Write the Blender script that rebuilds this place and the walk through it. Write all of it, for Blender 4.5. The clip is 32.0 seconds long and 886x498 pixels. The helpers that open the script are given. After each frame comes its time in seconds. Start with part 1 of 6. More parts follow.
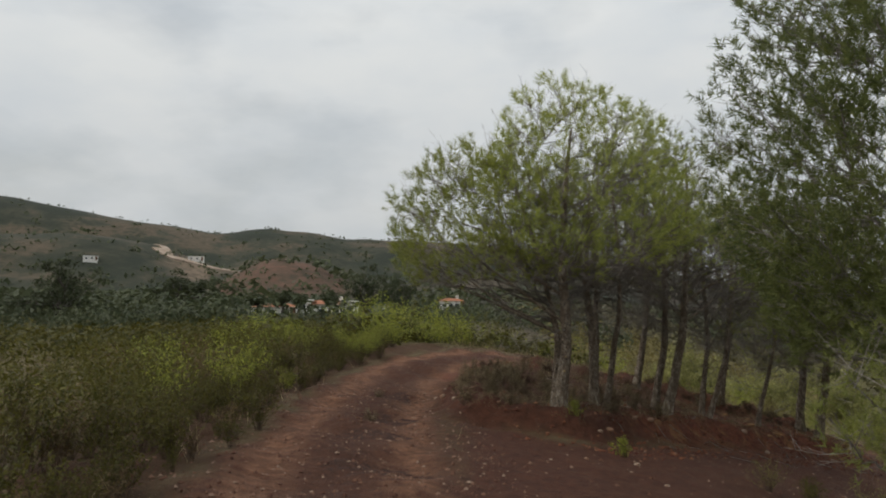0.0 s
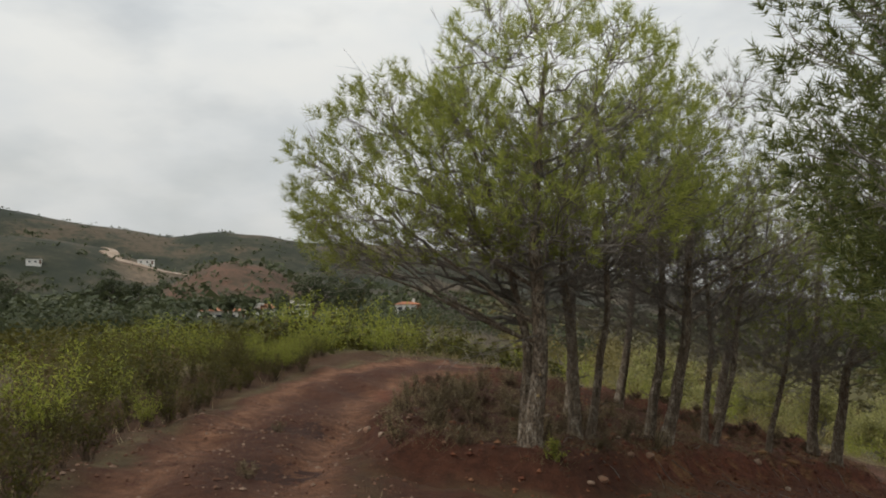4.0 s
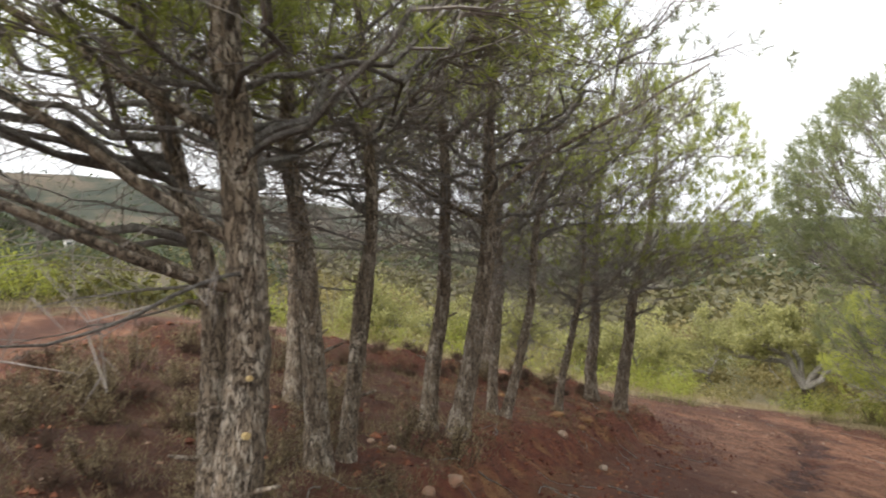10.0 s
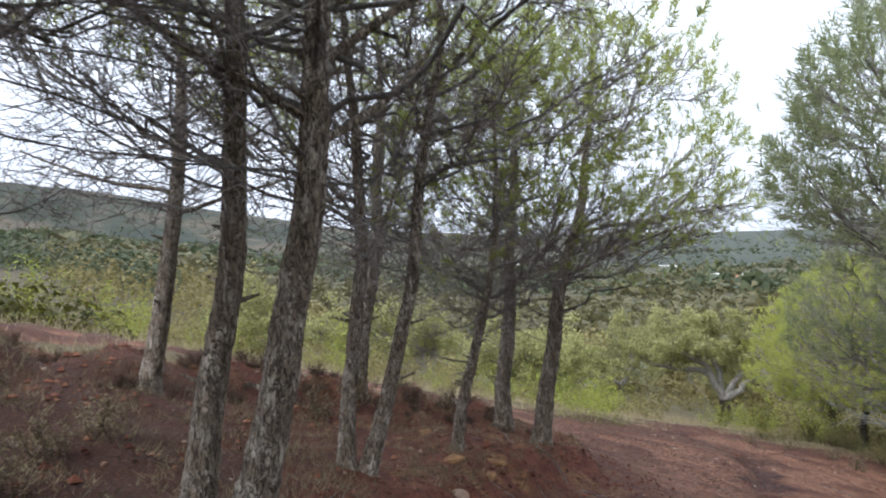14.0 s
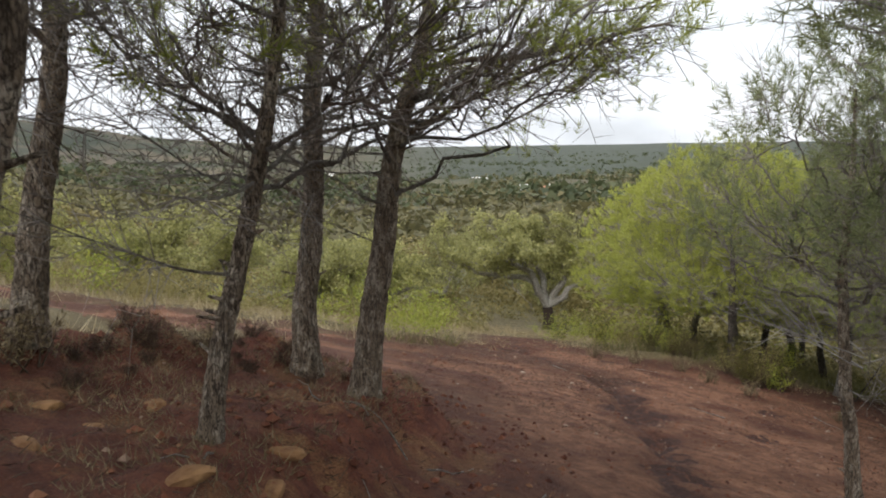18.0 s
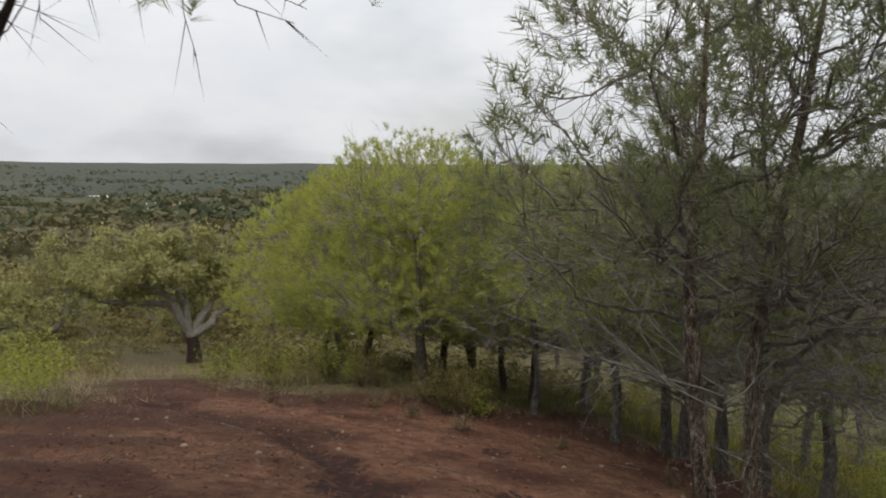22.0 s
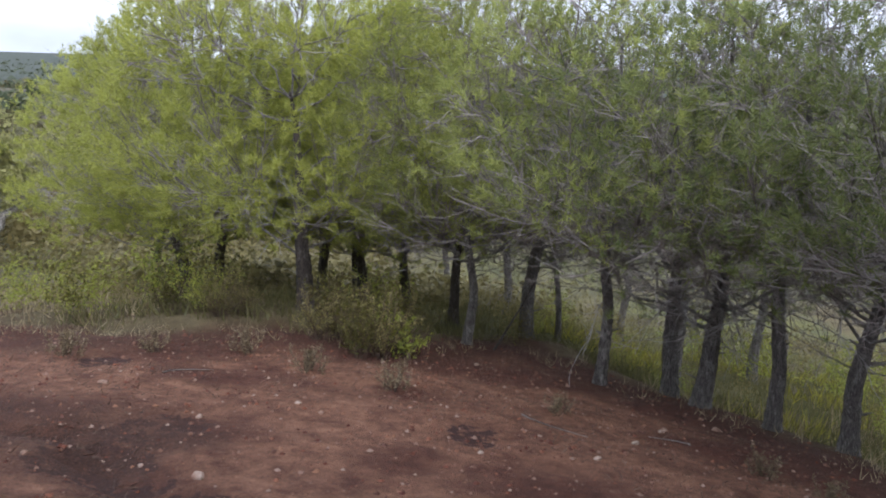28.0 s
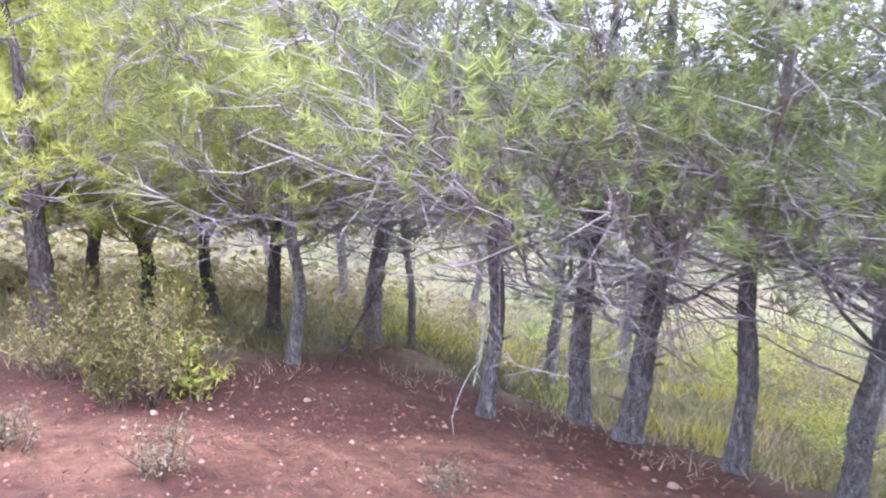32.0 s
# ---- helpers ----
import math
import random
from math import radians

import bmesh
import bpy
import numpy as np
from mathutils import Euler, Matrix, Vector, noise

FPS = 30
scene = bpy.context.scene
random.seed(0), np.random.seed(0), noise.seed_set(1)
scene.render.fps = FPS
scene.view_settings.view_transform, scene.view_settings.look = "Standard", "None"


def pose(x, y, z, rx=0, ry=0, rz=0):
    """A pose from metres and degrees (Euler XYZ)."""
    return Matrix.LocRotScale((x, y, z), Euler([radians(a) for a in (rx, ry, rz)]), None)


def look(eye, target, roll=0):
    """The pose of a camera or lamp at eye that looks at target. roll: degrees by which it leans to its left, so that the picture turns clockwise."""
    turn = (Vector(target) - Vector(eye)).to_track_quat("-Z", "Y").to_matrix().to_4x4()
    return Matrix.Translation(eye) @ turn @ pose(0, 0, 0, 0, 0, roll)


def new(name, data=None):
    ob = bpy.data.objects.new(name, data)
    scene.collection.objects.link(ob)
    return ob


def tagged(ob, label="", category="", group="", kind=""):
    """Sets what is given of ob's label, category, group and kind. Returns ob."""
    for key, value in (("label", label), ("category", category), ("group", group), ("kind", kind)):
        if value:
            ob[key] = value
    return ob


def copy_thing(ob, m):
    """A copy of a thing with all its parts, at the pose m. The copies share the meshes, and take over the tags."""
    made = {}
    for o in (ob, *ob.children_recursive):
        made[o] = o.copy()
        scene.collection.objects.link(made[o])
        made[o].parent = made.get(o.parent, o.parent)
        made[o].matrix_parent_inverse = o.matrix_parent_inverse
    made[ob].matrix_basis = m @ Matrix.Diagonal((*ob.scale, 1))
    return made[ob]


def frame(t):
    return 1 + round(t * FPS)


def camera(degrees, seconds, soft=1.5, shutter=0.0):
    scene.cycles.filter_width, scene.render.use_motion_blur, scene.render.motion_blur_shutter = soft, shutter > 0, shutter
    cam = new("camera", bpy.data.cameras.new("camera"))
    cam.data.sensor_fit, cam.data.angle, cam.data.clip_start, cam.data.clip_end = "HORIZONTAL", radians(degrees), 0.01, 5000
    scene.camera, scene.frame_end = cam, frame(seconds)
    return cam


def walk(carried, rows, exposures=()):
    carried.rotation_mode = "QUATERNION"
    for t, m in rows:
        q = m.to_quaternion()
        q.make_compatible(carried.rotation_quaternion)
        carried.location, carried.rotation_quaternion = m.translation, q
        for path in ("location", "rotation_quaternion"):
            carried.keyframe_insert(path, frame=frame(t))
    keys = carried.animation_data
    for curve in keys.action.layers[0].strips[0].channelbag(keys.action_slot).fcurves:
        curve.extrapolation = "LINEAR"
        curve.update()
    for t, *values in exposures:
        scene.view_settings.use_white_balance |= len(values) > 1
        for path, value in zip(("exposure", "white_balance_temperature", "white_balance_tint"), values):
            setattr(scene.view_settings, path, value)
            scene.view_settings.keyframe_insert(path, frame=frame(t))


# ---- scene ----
cam = camera(58.7, 32.0, soft=1.9, shutter=0.3)
METRES, EYE, TILT, LEAN, TURN = 30.0, 1.6, 4.0, 0.0, 0.0
ROWS = [
    (0.0, 0.0, 0.0, 0.0, 0.0, 0.0, -0.0),
    (0.5, 0.0027, 0.0174, -0.0018, 0.77, 0.57, -1.35),
    (1.0, 0.0054, 0.0317, -0.0026, 2.04, 0.77, 0.25),
    (1.5, 0.0061, 0.0481, -0.004, -0.15, 1.27, -0.55),
    (2.0, 0.0086, 0.0647, -0.006, 0.26, 0.17, -0.11),
    (2.5, 0.0078, 0.082, -0.0078, -1.7, -0.49, 0.2),
    (4.5, 0.0156, 0.1532, -0.014, -4.17, 0.42, -0.16),
    (5.0, 0.0155, 0.1709, -0.0152, -8.28, 0.1, 0.07),
    (5.5, 0.0172, 0.1859, -0.0173, -9.69, -0.93, 1.25),
    (6.0, 0.018, 0.2023, -0.0186, -10.31, -3.04, 1.05),
    (6.5, 0.0207, 0.2192, -0.0202, -13.68, -4.35, 2.48),
    (7.0, 0.0234, 0.2338, -0.0215, -13.61, -5.17, 1.3),
    (7.5, 0.0243, 0.2501, -0.0227, -14.33, -5.59, 1.85),
    (8.0, 0.0265, 0.2653, -0.0245, -12.54, -5.13, 1.39),
    (8.5, 0.0275, 0.282, -0.0262, -11.91, -4.05, 0.03),
    (9.0, 0.0316, 0.2984, -0.0281, -15.58, -4.46, 0.28),
    (9.5, 0.0385, 0.3129, -0.0299, -21.22, -5.15, 0.72),
    (10.0, 0.0469, 0.3281, -0.0323, -25.1, -4.95, 0.34),
    (10.5, 0.0572, 0.3408, -0.0359, -30.17, -5.14, 2.78),
    (11.0, 0.0659, 0.3536, -0.0395, -32.79, -5.76, 0.26),
    (11.5, 0.0738, 0.3656, -0.0425, -32.7, -4.73, -0.28),
    (12.0, 0.0824, 0.3784, -0.0446, -32.39, -6.02, 0.94),
    (12.5, 0.0906, 0.393, -0.0472, -32.17, -6.09, 1.48),
    (13.0, 0.1, 0.4052, -0.0511, -31.75, -6.19, 3.39),
    (13.5, 0.1089, 0.4186, -0.0558, -31.35, -3.91, -2.17),
    (14.0, 0.1183, 0.4301, -0.0586, -31.56, -4.18, -0.58),
    (14.5, 0.1281, 0.4424, -0.0617, -36.78, -6.75, -1.23),
    (15.0, 0.1379, 0.4542, -0.0647, -38.61, -6.25, -2.74),
    (15.5, 0.1483, 0.4659, -0.0683, -41.95, -8.23, -1.94),
    (17.5, 0.1826, 0.5174, -0.0824, -42.92, -8.51, -3.59),
    (18.0, 0.1942, 0.5278, -0.0858, -44.9, -10.26, -1.95),
    (18.5, 0.2056, 0.5385, -0.0886, -44.77, -10.61, -3.29),
    (19.0, 0.2171, 0.5471, -0.0929, -44.72, -12.94, -1.5),
    (19.5, 0.2271, 0.5607, -0.096, -46.14, -13.18, -2.95),
    (20.0, 0.2366, 0.5718, -0.0995, -46.08, -12.53, -1.72),
    (20.5, 0.2481, 0.5832, -0.1022, -53.52, -9.74, -4.24),
    (21.0, 0.2609, 0.5931, -0.1059, -60.67, -8.86, -4.46),
    (21.5, 0.2724, 0.602, -0.1086, -66.3, -8.36, -3.67),
    (22.0, 0.2825, 0.6113, -0.1105, -71.09, -7.45, -4.08),
    (22.5, 0.2977, 0.6172, -0.1161, -73.43, -8.55, -4.57),
    (23.0, 0.3104, 0.6242, -0.1206, -80.32, -10.42, -6.22),
    (23.5, 0.3263, 0.6282, -0.126, -82.65, -11.7, -6.05),
    (24.0, 0.3381, 0.6321, -0.1282, -85.95, -12.43, -4.94),
    (24.5, 0.351, 0.6404, -0.1305, -87.78, -12.56, -6.81),
    (25.0, 0.3626, 0.6499, -0.1339, -85.91, -13.23, -4.93),
    (25.5, 0.374, 0.6592, -0.136, -88.18, -17.96, -8.99),
    (26.0, 0.385, 0.6651, -0.1381, -86.74, -15.71, -4.16),
    (26.5, 0.3962, 0.6698, -0.141, -81.37, -14.9, -6.02),
    (28.5, 0.4432, 0.6915, -0.1554, -83.03, -13.53, -5.32),
    (29.0, 0.455, 0.6956, -0.1589, -82.53, -14.35, -4.04),
    (29.5, 0.4679, 0.6983, -0.162, -81.99, -12.73, -6.52),
    (30.0, 0.4808, 0.6974, -0.1669, -83.02, -14.84, -4.94),
    (30.5, 0.4953, 0.6962, -0.171, -93.62, -15.04, -10.28),
    (31.0, 0.5098, 0.692, -0.1741, -97.56, -13.09, -9.94),
    (31.5, 0.5222, 0.6902, -0.1762, -97.79, -13.76, -8.23),
    (32.0, 0.5353, 0.6921, -0.1783, -95.2, -13.49, -6.89),
]
EXPOSURES = [(0.0, -0.52, 6600, 7), (3.0, -0.44, 6700, 7), (5.0, -0.22, 7000, 8), (6.0, 0.10, 7200, 10), (7.0, 0.48, 7300, 10), (9.0, 0.55, 7000, 10), (10.0, 0.90, 6600, 10), (11.0, 1.06, 6300, 10), (13.0, 0.98, 5800, 11), (14.0, 0.84, 5700, 11), (15.0, 0.76, 5750, 11), (18.0, 0.48, 6400, 10), (19.0, 0.42, 6700, 10), (20.0, 0.36, 6800, 10), (22.0, -0.08, 6600, 10), (23.0, 0.22, 6700, 10), (24.0, 0.60, 6700, 12), (25.2, 0.35, 6500, 14), (25.5, 0.90, 6300, 14), (26.0, 2.00, 5800, 16), (26.5, 0.95, 6000, 16), (28.5, 0.66, 5500, 16), (30.0, 0.74, 5700, 18), (31.0, 2.32, 5400, 24), (32.0, 2.66, 5150, 30)]
walk(cam, [(t, pose(0, 0, EYE, TILT, LEAN, TURN) @ pose(METRES * x, METRES * y, METRES * z, 90 + pitch, roll, yaw)) for t, x, y, z, yaw, pitch, roll in ROWS], EXPOSURES)

# ---- sky, sun ----
world = bpy.data.worlds.new("overcast_sky")
scene.world = world
world.use_nodes = True
wn, wl = world.node_tree.nodes, world.node_tree.links
wn.clear()
SUN_UP, SUN_ROUND = radians(42), radians(250)
sky = wn.new("ShaderNodeTexSky")
sky.sky_type, sky.sun_disc = "NISHITA", False
sky.sun_elevation, sky.sun_rotation = SUN_UP, SUN_ROUND
sky.air_density, sky.dust_density = 1.2, 2.5
w_co = wn.new("ShaderNodeTexCoord")
w_map = wn.new("ShaderNodeMapping")
w_map.inputs["Scale"].default_value = (1.0, 1.0, 2.2)
w_noise = wn.new("ShaderNodeTexNoise")
w_noise.inputs["Scale"].default_value, w_noise.inputs["Detail"].default_value, w_noise.inputs["Roughness"].default_value = 4.5, 5, 0.5
w_ramp = wn.new("ShaderNodeValToRGB")
w_ramp.color_ramp.elements[0].position, w_ramp.color_ramp.elements[0].color = 0.30, (0.74, 0.74, 0.74, 1)
w_ramp.color_ramp.elements[1].position, w_ramp.color_ramp.elements[1].color = 0.52, (1, 1, 1, 1)
w_noise2 = wn.new("ShaderNodeTexNoise")
w_noise2.inputs["Scale"].default_value, w_noise2.inputs["Detail"].default_value = 7.0, 6
w_tone = wn.new("ShaderNodeValToRGB")
w_tone.color_ramp.elements[0].position, w_tone.color_ramp.elements[0].color = 0.32, (9.7, 10.15, 10.8, 1)
w_tone.color_ramp.elements[1].position, w_tone.color_ramp.elements[1].color = 0.68, (10.9, 11.1, 11.4, 1)
w_mix = wn.new("ShaderNodeMix")
w_mix.data_type = "RGBA"
w_bg = wn.new("ShaderNodeBackground")
w_bg.inputs["Strength"].default_value = 0.087
w_out = wn.new("ShaderNodeOutputWorld")
wl.new(w_co.outputs["Generated"], w_map.inputs["Vector"])
wl.new(w_map.outputs[0], w_noise.inputs["Vector"])
wl.new(w_map.outputs[0], w_noise2.inputs["Vector"])
wl.new(w_noise.outputs["Fac"], w_ramp.inputs["Fac"])
wl.new(w_noise2.outputs["Fac"], w_tone.inputs["Fac"])
wl.new(w_ramp.outputs["Color"], w_mix.inputs["Factor"])
wl.new(sky.outputs["Color"], w_mix.inputs["A"])
wl.new(w_tone.outputs["Color"], w_mix.inputs["B"])
w_up = wn.new("ShaderNodeSeparateXYZ")
w_rise = wn.new("ShaderNodeMapRange")
w_rise.inputs["From Max"].default_value, w_rise.inputs["To Min"].default_value, w_rise.inputs["To Max"].default_value = 0.9, 0.84, 1.55
w_lift = wn.new("ShaderNodeMix")
w_lift.data_type, w_lift.blend_type = "RGBA", "MULTIPLY"
w_lift.inputs["Factor"].default_value = 1.0
wl.new(w_co.outputs["Generated"], w_up.inputs[0])
wl.new(w_up.outputs["Z"], w_rise.inputs["Value"])
wl.new(w_mix.outputs["Result"], w_lift.inputs["A"])
wl.new(w_rise.outputs[0], w_lift.inputs["B"])
wl.new(w_lift.outputs["Result"], w_bg.inputs["Color"])
wl.new(w_bg.outputs[0], w_out.inputs["Surface"])

sun = new("sun", bpy.data.lights.new("sun", "SUN"))
sun.data.energy, sun.data.angle, sun.data.color = 1.9, radians(24), (1.0, 0.96, 0.9)
sun.matrix_world = look((0, 0, 60), (-math.sin(SUN_ROUND) * math.cos(SUN_UP), -math.cos(SUN_ROUND) * math.cos(SUN_UP), 60 - math.sin(SUN_UP)))


# ---- materials ----
class Mat:
    """A small builder of node materials."""

    def __init__(self, name, rough=0.9):
        self.m = bpy.data.materials.new(name)
        self.m.use_nodes = True
        self.n, self.l = self.m.node_tree.nodes, self.m.node_tree.links
        self.b = self.n["Principled BSDF"]
        self.b.inputs["Roughness"].default_value = rough
        self.b.inputs["Specular IOR Level"].default_value = 0.25

    def co(self, which="Object", scale=(1, 1, 1)):
        c, p = self.n.new("ShaderNodeTexCoord"), self.n.new("ShaderNodeMapping")
        p.inputs["Scale"].default_value = scale
        self.l.new(c.outputs[which], p.inputs["Vector"])
        return p.outputs[0]

    def noise(self, co, scale, detail=6, rough=0.6, distort=0.0):
        t = self.n.new("ShaderNodeTexNoise")
        for k, v in (("Scale", scale), ("Detail", detail), ("Roughness", rough), ("Distortion", distort)):
            t.inputs[k].default_value = v
        self.l.new(co, t.inputs["Vector"])
        return t.outputs["Fac"]

    def voronoi(self, co, scale, feature="F1", out="Distance"):
        t = self.n.new("ShaderNodeTexVoronoi")
        t.feature = feature
        t.inputs["Scale"].default_value = scale
        self.l.new(co, t.inputs["Vector"])
        return t.outputs[out]

    def ramp(self, fac, *stops):
        r = self.n.new("ShaderNodeValToRGB")
        e = r.color_ramp.elements
        while len(e) < len(stops):
            e.new(0.5)
        for el, (p, c) in zip(e, stops):
            el.position = p
            el.color = (c, c, c, 1) if not isinstance(c, tuple) else (*c, 1)
        self.l.new(fac, r.inputs["Fac"])
        return r.outputs["Color"]

    def mix(self, fac, a, b, blend="MIX"):
        x = self.n.new("ShaderNodeMix")
        x.data_type, x.blend_type = "RGBA", blend
        for key, v in (("Factor", fac), ("A", a), ("B", b)):
            if isinstance(v, (int, float)):
                x.inputs[key].default_value = v if key == "Factor" else (v, v, v, 1)
            elif isinstance(v, tuple):
                x.inputs[key].default_value = (*v, 1)
            else:
                self.l.new(v, x.inputs[key])
        return x.outputs["Result"]

    def attr(self, name):
        a = self.n.new("ShaderNodeAttribute")
        a.attribute_name = name
        s = self.n.new("ShaderNodeSeparateColor")
        self.l.new(a.outputs["Color"], s.inputs[0])
        return s.outputs[0], s.outputs[1], s.outputs[2], a.outputs["Alpha"]

    def island(self):
        return self.n.new("ShaderNodeNewGeometry").outputs["Random Per Island"]

    def rand(self):
        return self.n.new("ShaderNodeObjectInfo").outputs["Random"]

    def bump(self, h, strength=0.5, dist=0.02):
        b = self.n.new("ShaderNodeBump")
        b.inputs["Strength"].default_value, b.inputs["Distance"].default_value = strength, dist
        self.l.new(h, b.inputs["Height"])
        self.l.new(b.outputs[0], self.b.inputs["Normal"])

    def colour(self, c):
        if isinstance(c, tuple):
            self.b.inputs["Base Color"].default_value = (*c, 1)
        else:
            self.l.new(c, self.b.inputs["Base Color"])
        return self


def leaf_mat(name, dark, light, tip, trans=0.35, rough=0.55):
    """Leaves: a colour for each leaf, and light that comes through them."""
    m = Mat(name, rough)
    c = m.ramp(m.island(), (0.0, dark), (0.55, light), (1.0, tip))
    big = m.noise(m.co("Object"), 0.9, 3)
    c = m.mix(m.ramp(big, (0.35, 0.0), (0.7, 0.55)), c, tip)
    own = m.ramp(m.rand(), (0.0, 0.78), (1.0, 1.15))
    c = m.mix(1.0, c, own, "MULTIPLY")
    m.colour(c)
    tr = m.n.new("ShaderNodeBsdfTranslucent")
    m.l.new(c, tr.inputs["Color"])
    add = m.n.new("ShaderNodeMixShader")
    add.inputs["Fac"].default_value = trans
    m.l.new(m.b.outputs[0], add.inputs[1])
    m.l.new(tr.outputs[0], add.inputs[2])
    m.l.new(add.outputs[0], m.n["Material Output"].inputs["Surface"])
    return m.m


def bark_mat(name, crack, plate, lichen, amount, scale=1.0):
    """Furrowed bark in long uneven plates, with pale flaked patches."""
    m = Mat(name, 0.95)
    co = m.co("Object", (1, 1, 0.26))
    warp = m.n.new("ShaderNodeTexNoise")
    warp.inputs["Scale"].default_value, warp.inputs["Detail"].default_value = 9 * scale, 5
    m.l.new(co, warp.inputs["Vector"])
    bent = m.mix(0.22, co, warp.outputs["Color"], "LINEAR_LIGHT")
    cells = m.voronoi(bent, 27 * scale, "DISTANCE_TO_EDGE")
    ragged = m.noise(co, 46 * scale, 10, 0.78)
    flakes = m.noise(m.co("Object", (1, 1, 0.6)), 95 * scale, 6, 0.7)
    edge = m.ramp(m.mix(0.68, m.ramp(cells, (0.0, 0.0), (0.2, 1.0)), ragged), (0.30, 0.0), (0.58, 1.0))
    plates = m.mix(m.ramp(m.mix(0.5, ragged, flakes), (0.36, 0.0), (0.64, 1.0)), tuple(v * 0.55 for v in plate), tuple(v * 1.1 for v in plate))
    patch = m.ramp(m.noise(m.co("Object", (1, 1, 0.5)), 13 * scale, 8, 0.75), (0.57 - amount, 0.0), (0.66 - amount, 1.0))
    plates = m.mix(patch, plates, m.mix(m.ramp(flakes, (0.4, 0.0), (0.6, 1.0)), tuple(v * 0.8 for v in lichen), lichen))
    m.colour(m.mix(edge, crack, plates))
    m.bump(m.mix(0.5, edge, m.mix(0.5, ragged, flakes)), 1.0, 0.03)
    return m.m


NEEDLE = leaf_mat("pine_needles", (0.17, 0.2, 0.054), (0.30, 0.335, 0.086), (0.45, 0.465, 0.12), 0.66)
NEEDLE_DEEP = leaf_mat("deep_green_pine_needles", (0.085, 0.11, 0.042), (0.155, 0.185, 0.065), (0.255, 0.275, 0.09), 0.55)
NEEDLE_BRIGHT = leaf_mat("yellow_green_pine_needles", (0.18, 0.20, 0.046), (0.33, 0.355, 0.078), (0.50, 0.505, 0.12), 0.64)
NEEDLE_GREY = leaf_mat("grey_green_pine_needles", (0.13, 0.152, 0.085), (0.21, 0.235, 0.122), (0.31, 0.325, 0.155), 0.62)
NEEDLE_FRESH = leaf_mat("fresh_green_pine_needles", (0.15, 0.175, 0.054), (0.27, 0.30, 0.085), (0.42, 0.435, 0.125), 0.64)
BARK = bark_mat("pine_bark", (0.046, 0.034, 0.026), (0.26, 0.20, 0.145), (0.45, 0.385, 0.31), 0.085)
BARK_DARK = bark_mat("dark_pine_bark", (0.03, 0.025, 0.022), (0.105, 0.085, 0.07), (0.19, 0.175, 0.15), 0.04)
BARK_GREY = bark_mat("grey_pine_bark", (0.06, 0.052, 0.046), (0.19, 0.17, 0.15), (0.30, 0.28, 0.25), 0.08)
SHRUB_WOOD = Mat("shrub_stems", 0.9).colour((0.075, 0.052, 0.036)).m
LIMB = bark_mat("pine_limb_bark", (0.10, 0.088, 0.078), (0.28, 0.25, 0.22), (0.38, 0.35, 0.31), 0.1, 2.0)
TWIG = Mat("pine_twigs", 0.9)
TWIG.colour(TWIG.ramp(TWIG.island(), (0.0, (0.12, 0.102, 0.09)), (1.0, (0.28, 0.25, 0.225))))
TWIG = TWIG.m
DEADWOOD = Mat("bare_dead_wood", 0.9)
DEADWOOD.colour(DEADWOOD.ramp(DEADWOOD.noise(DEADWOOD.co(), 14), (0.3, (0.17, 0.157, 0.142)), (0.7, (0.34, 0.32, 0.295))))
DEADWOOD = DEADWOOD.m
CORK_DARK = bark_mat("stripped_cork_trunk", (0.018, 0.012, 0.01), (0.06, 0.04, 0.03), (0.09, 0.07, 0.06), 0.0)
CORK_PALE = bark_mat("pale_cork_bark", (0.1, 0.085, 0.07), (0.36, 0.33, 0.28), (0.48, 0.45, 0.40), 0.1)
OAK_LEAF = leaf_mat("oak_leaves", (0.145, 0.148, 0.06), (0.27, 0.265, 0.10), (0.40, 0.38, 0.155), 0.55)
SHRUB_LEAF = leaf_mat("rockrose_leaves", (0.032, 0.036, 0.009), (0.078, 0.077, 0.015), (0.135, 0.118, 0.024), 0.35)
SHRUB_BRIGHT = leaf_mat("bright_shrub_leaves", (0.12, 0.15, 0.03), (0.24, 0.27, 0.045), (0.35, 0.355, 0.065), 0.45)
SHRUB_BROWN = leaf_mat("browned_shrub_leaves", (0.06, 0.04, 0.02), (0.13, 0.085, 0.04), (0.19, 0.13, 0.06), 0.2)
SCRUB_FAR = leaf_mat("hillside_scrub", (0.034, 0.046, 0.021), (0.058, 0.072, 0.034), (0.09, 0.098, 0.046), 0.3)
SCRUB_OLIVE = leaf_mat("olive_valley_scrub", (0.07, 0.067, 0.032), (0.12, 0.112, 0.048), (0.18, 0.155, 0.072), 0.3)
SCRUB_TALL = leaf_mat("olive_slope_shrub_leaves", (0.085, 0.074, 0.03), (0.17, 0.147, 0.052), (0.27, 0.224, 0.085), 0.4)
SCRUB_SLOPE = leaf_mat("slope_thicket_leaves", (0.12, 0.102, 0.04), (0.218, 0.18, 0.066), (0.315, 0.258, 0.10), 0.42)
SCRUB_MID = leaf_mat("valley_scrub", (0.112, 0.098, 0.04), (0.195, 0.168, 0.062), (0.29, 0.245, 0.097), 0.4)
GRASS = leaf_mat("meadow_grass", (0.062, 0.066, 0.022), (0.11, 0.108, 0.035), (0.19, 0.165, 0.065), 0.4)
DRYGRASS = leaf_mat("dry_grass", (0.17, 0.13, 0.065), (0.28, 0.22, 0.12), (0.40, 0.33, 0.20), 0.25)
HERB = leaf_mat("dried_herbs", (0.085, 0.062, 0.034), (0.16, 0.122, 0.066), (0.25, 0.2, 0.115), 0.25)
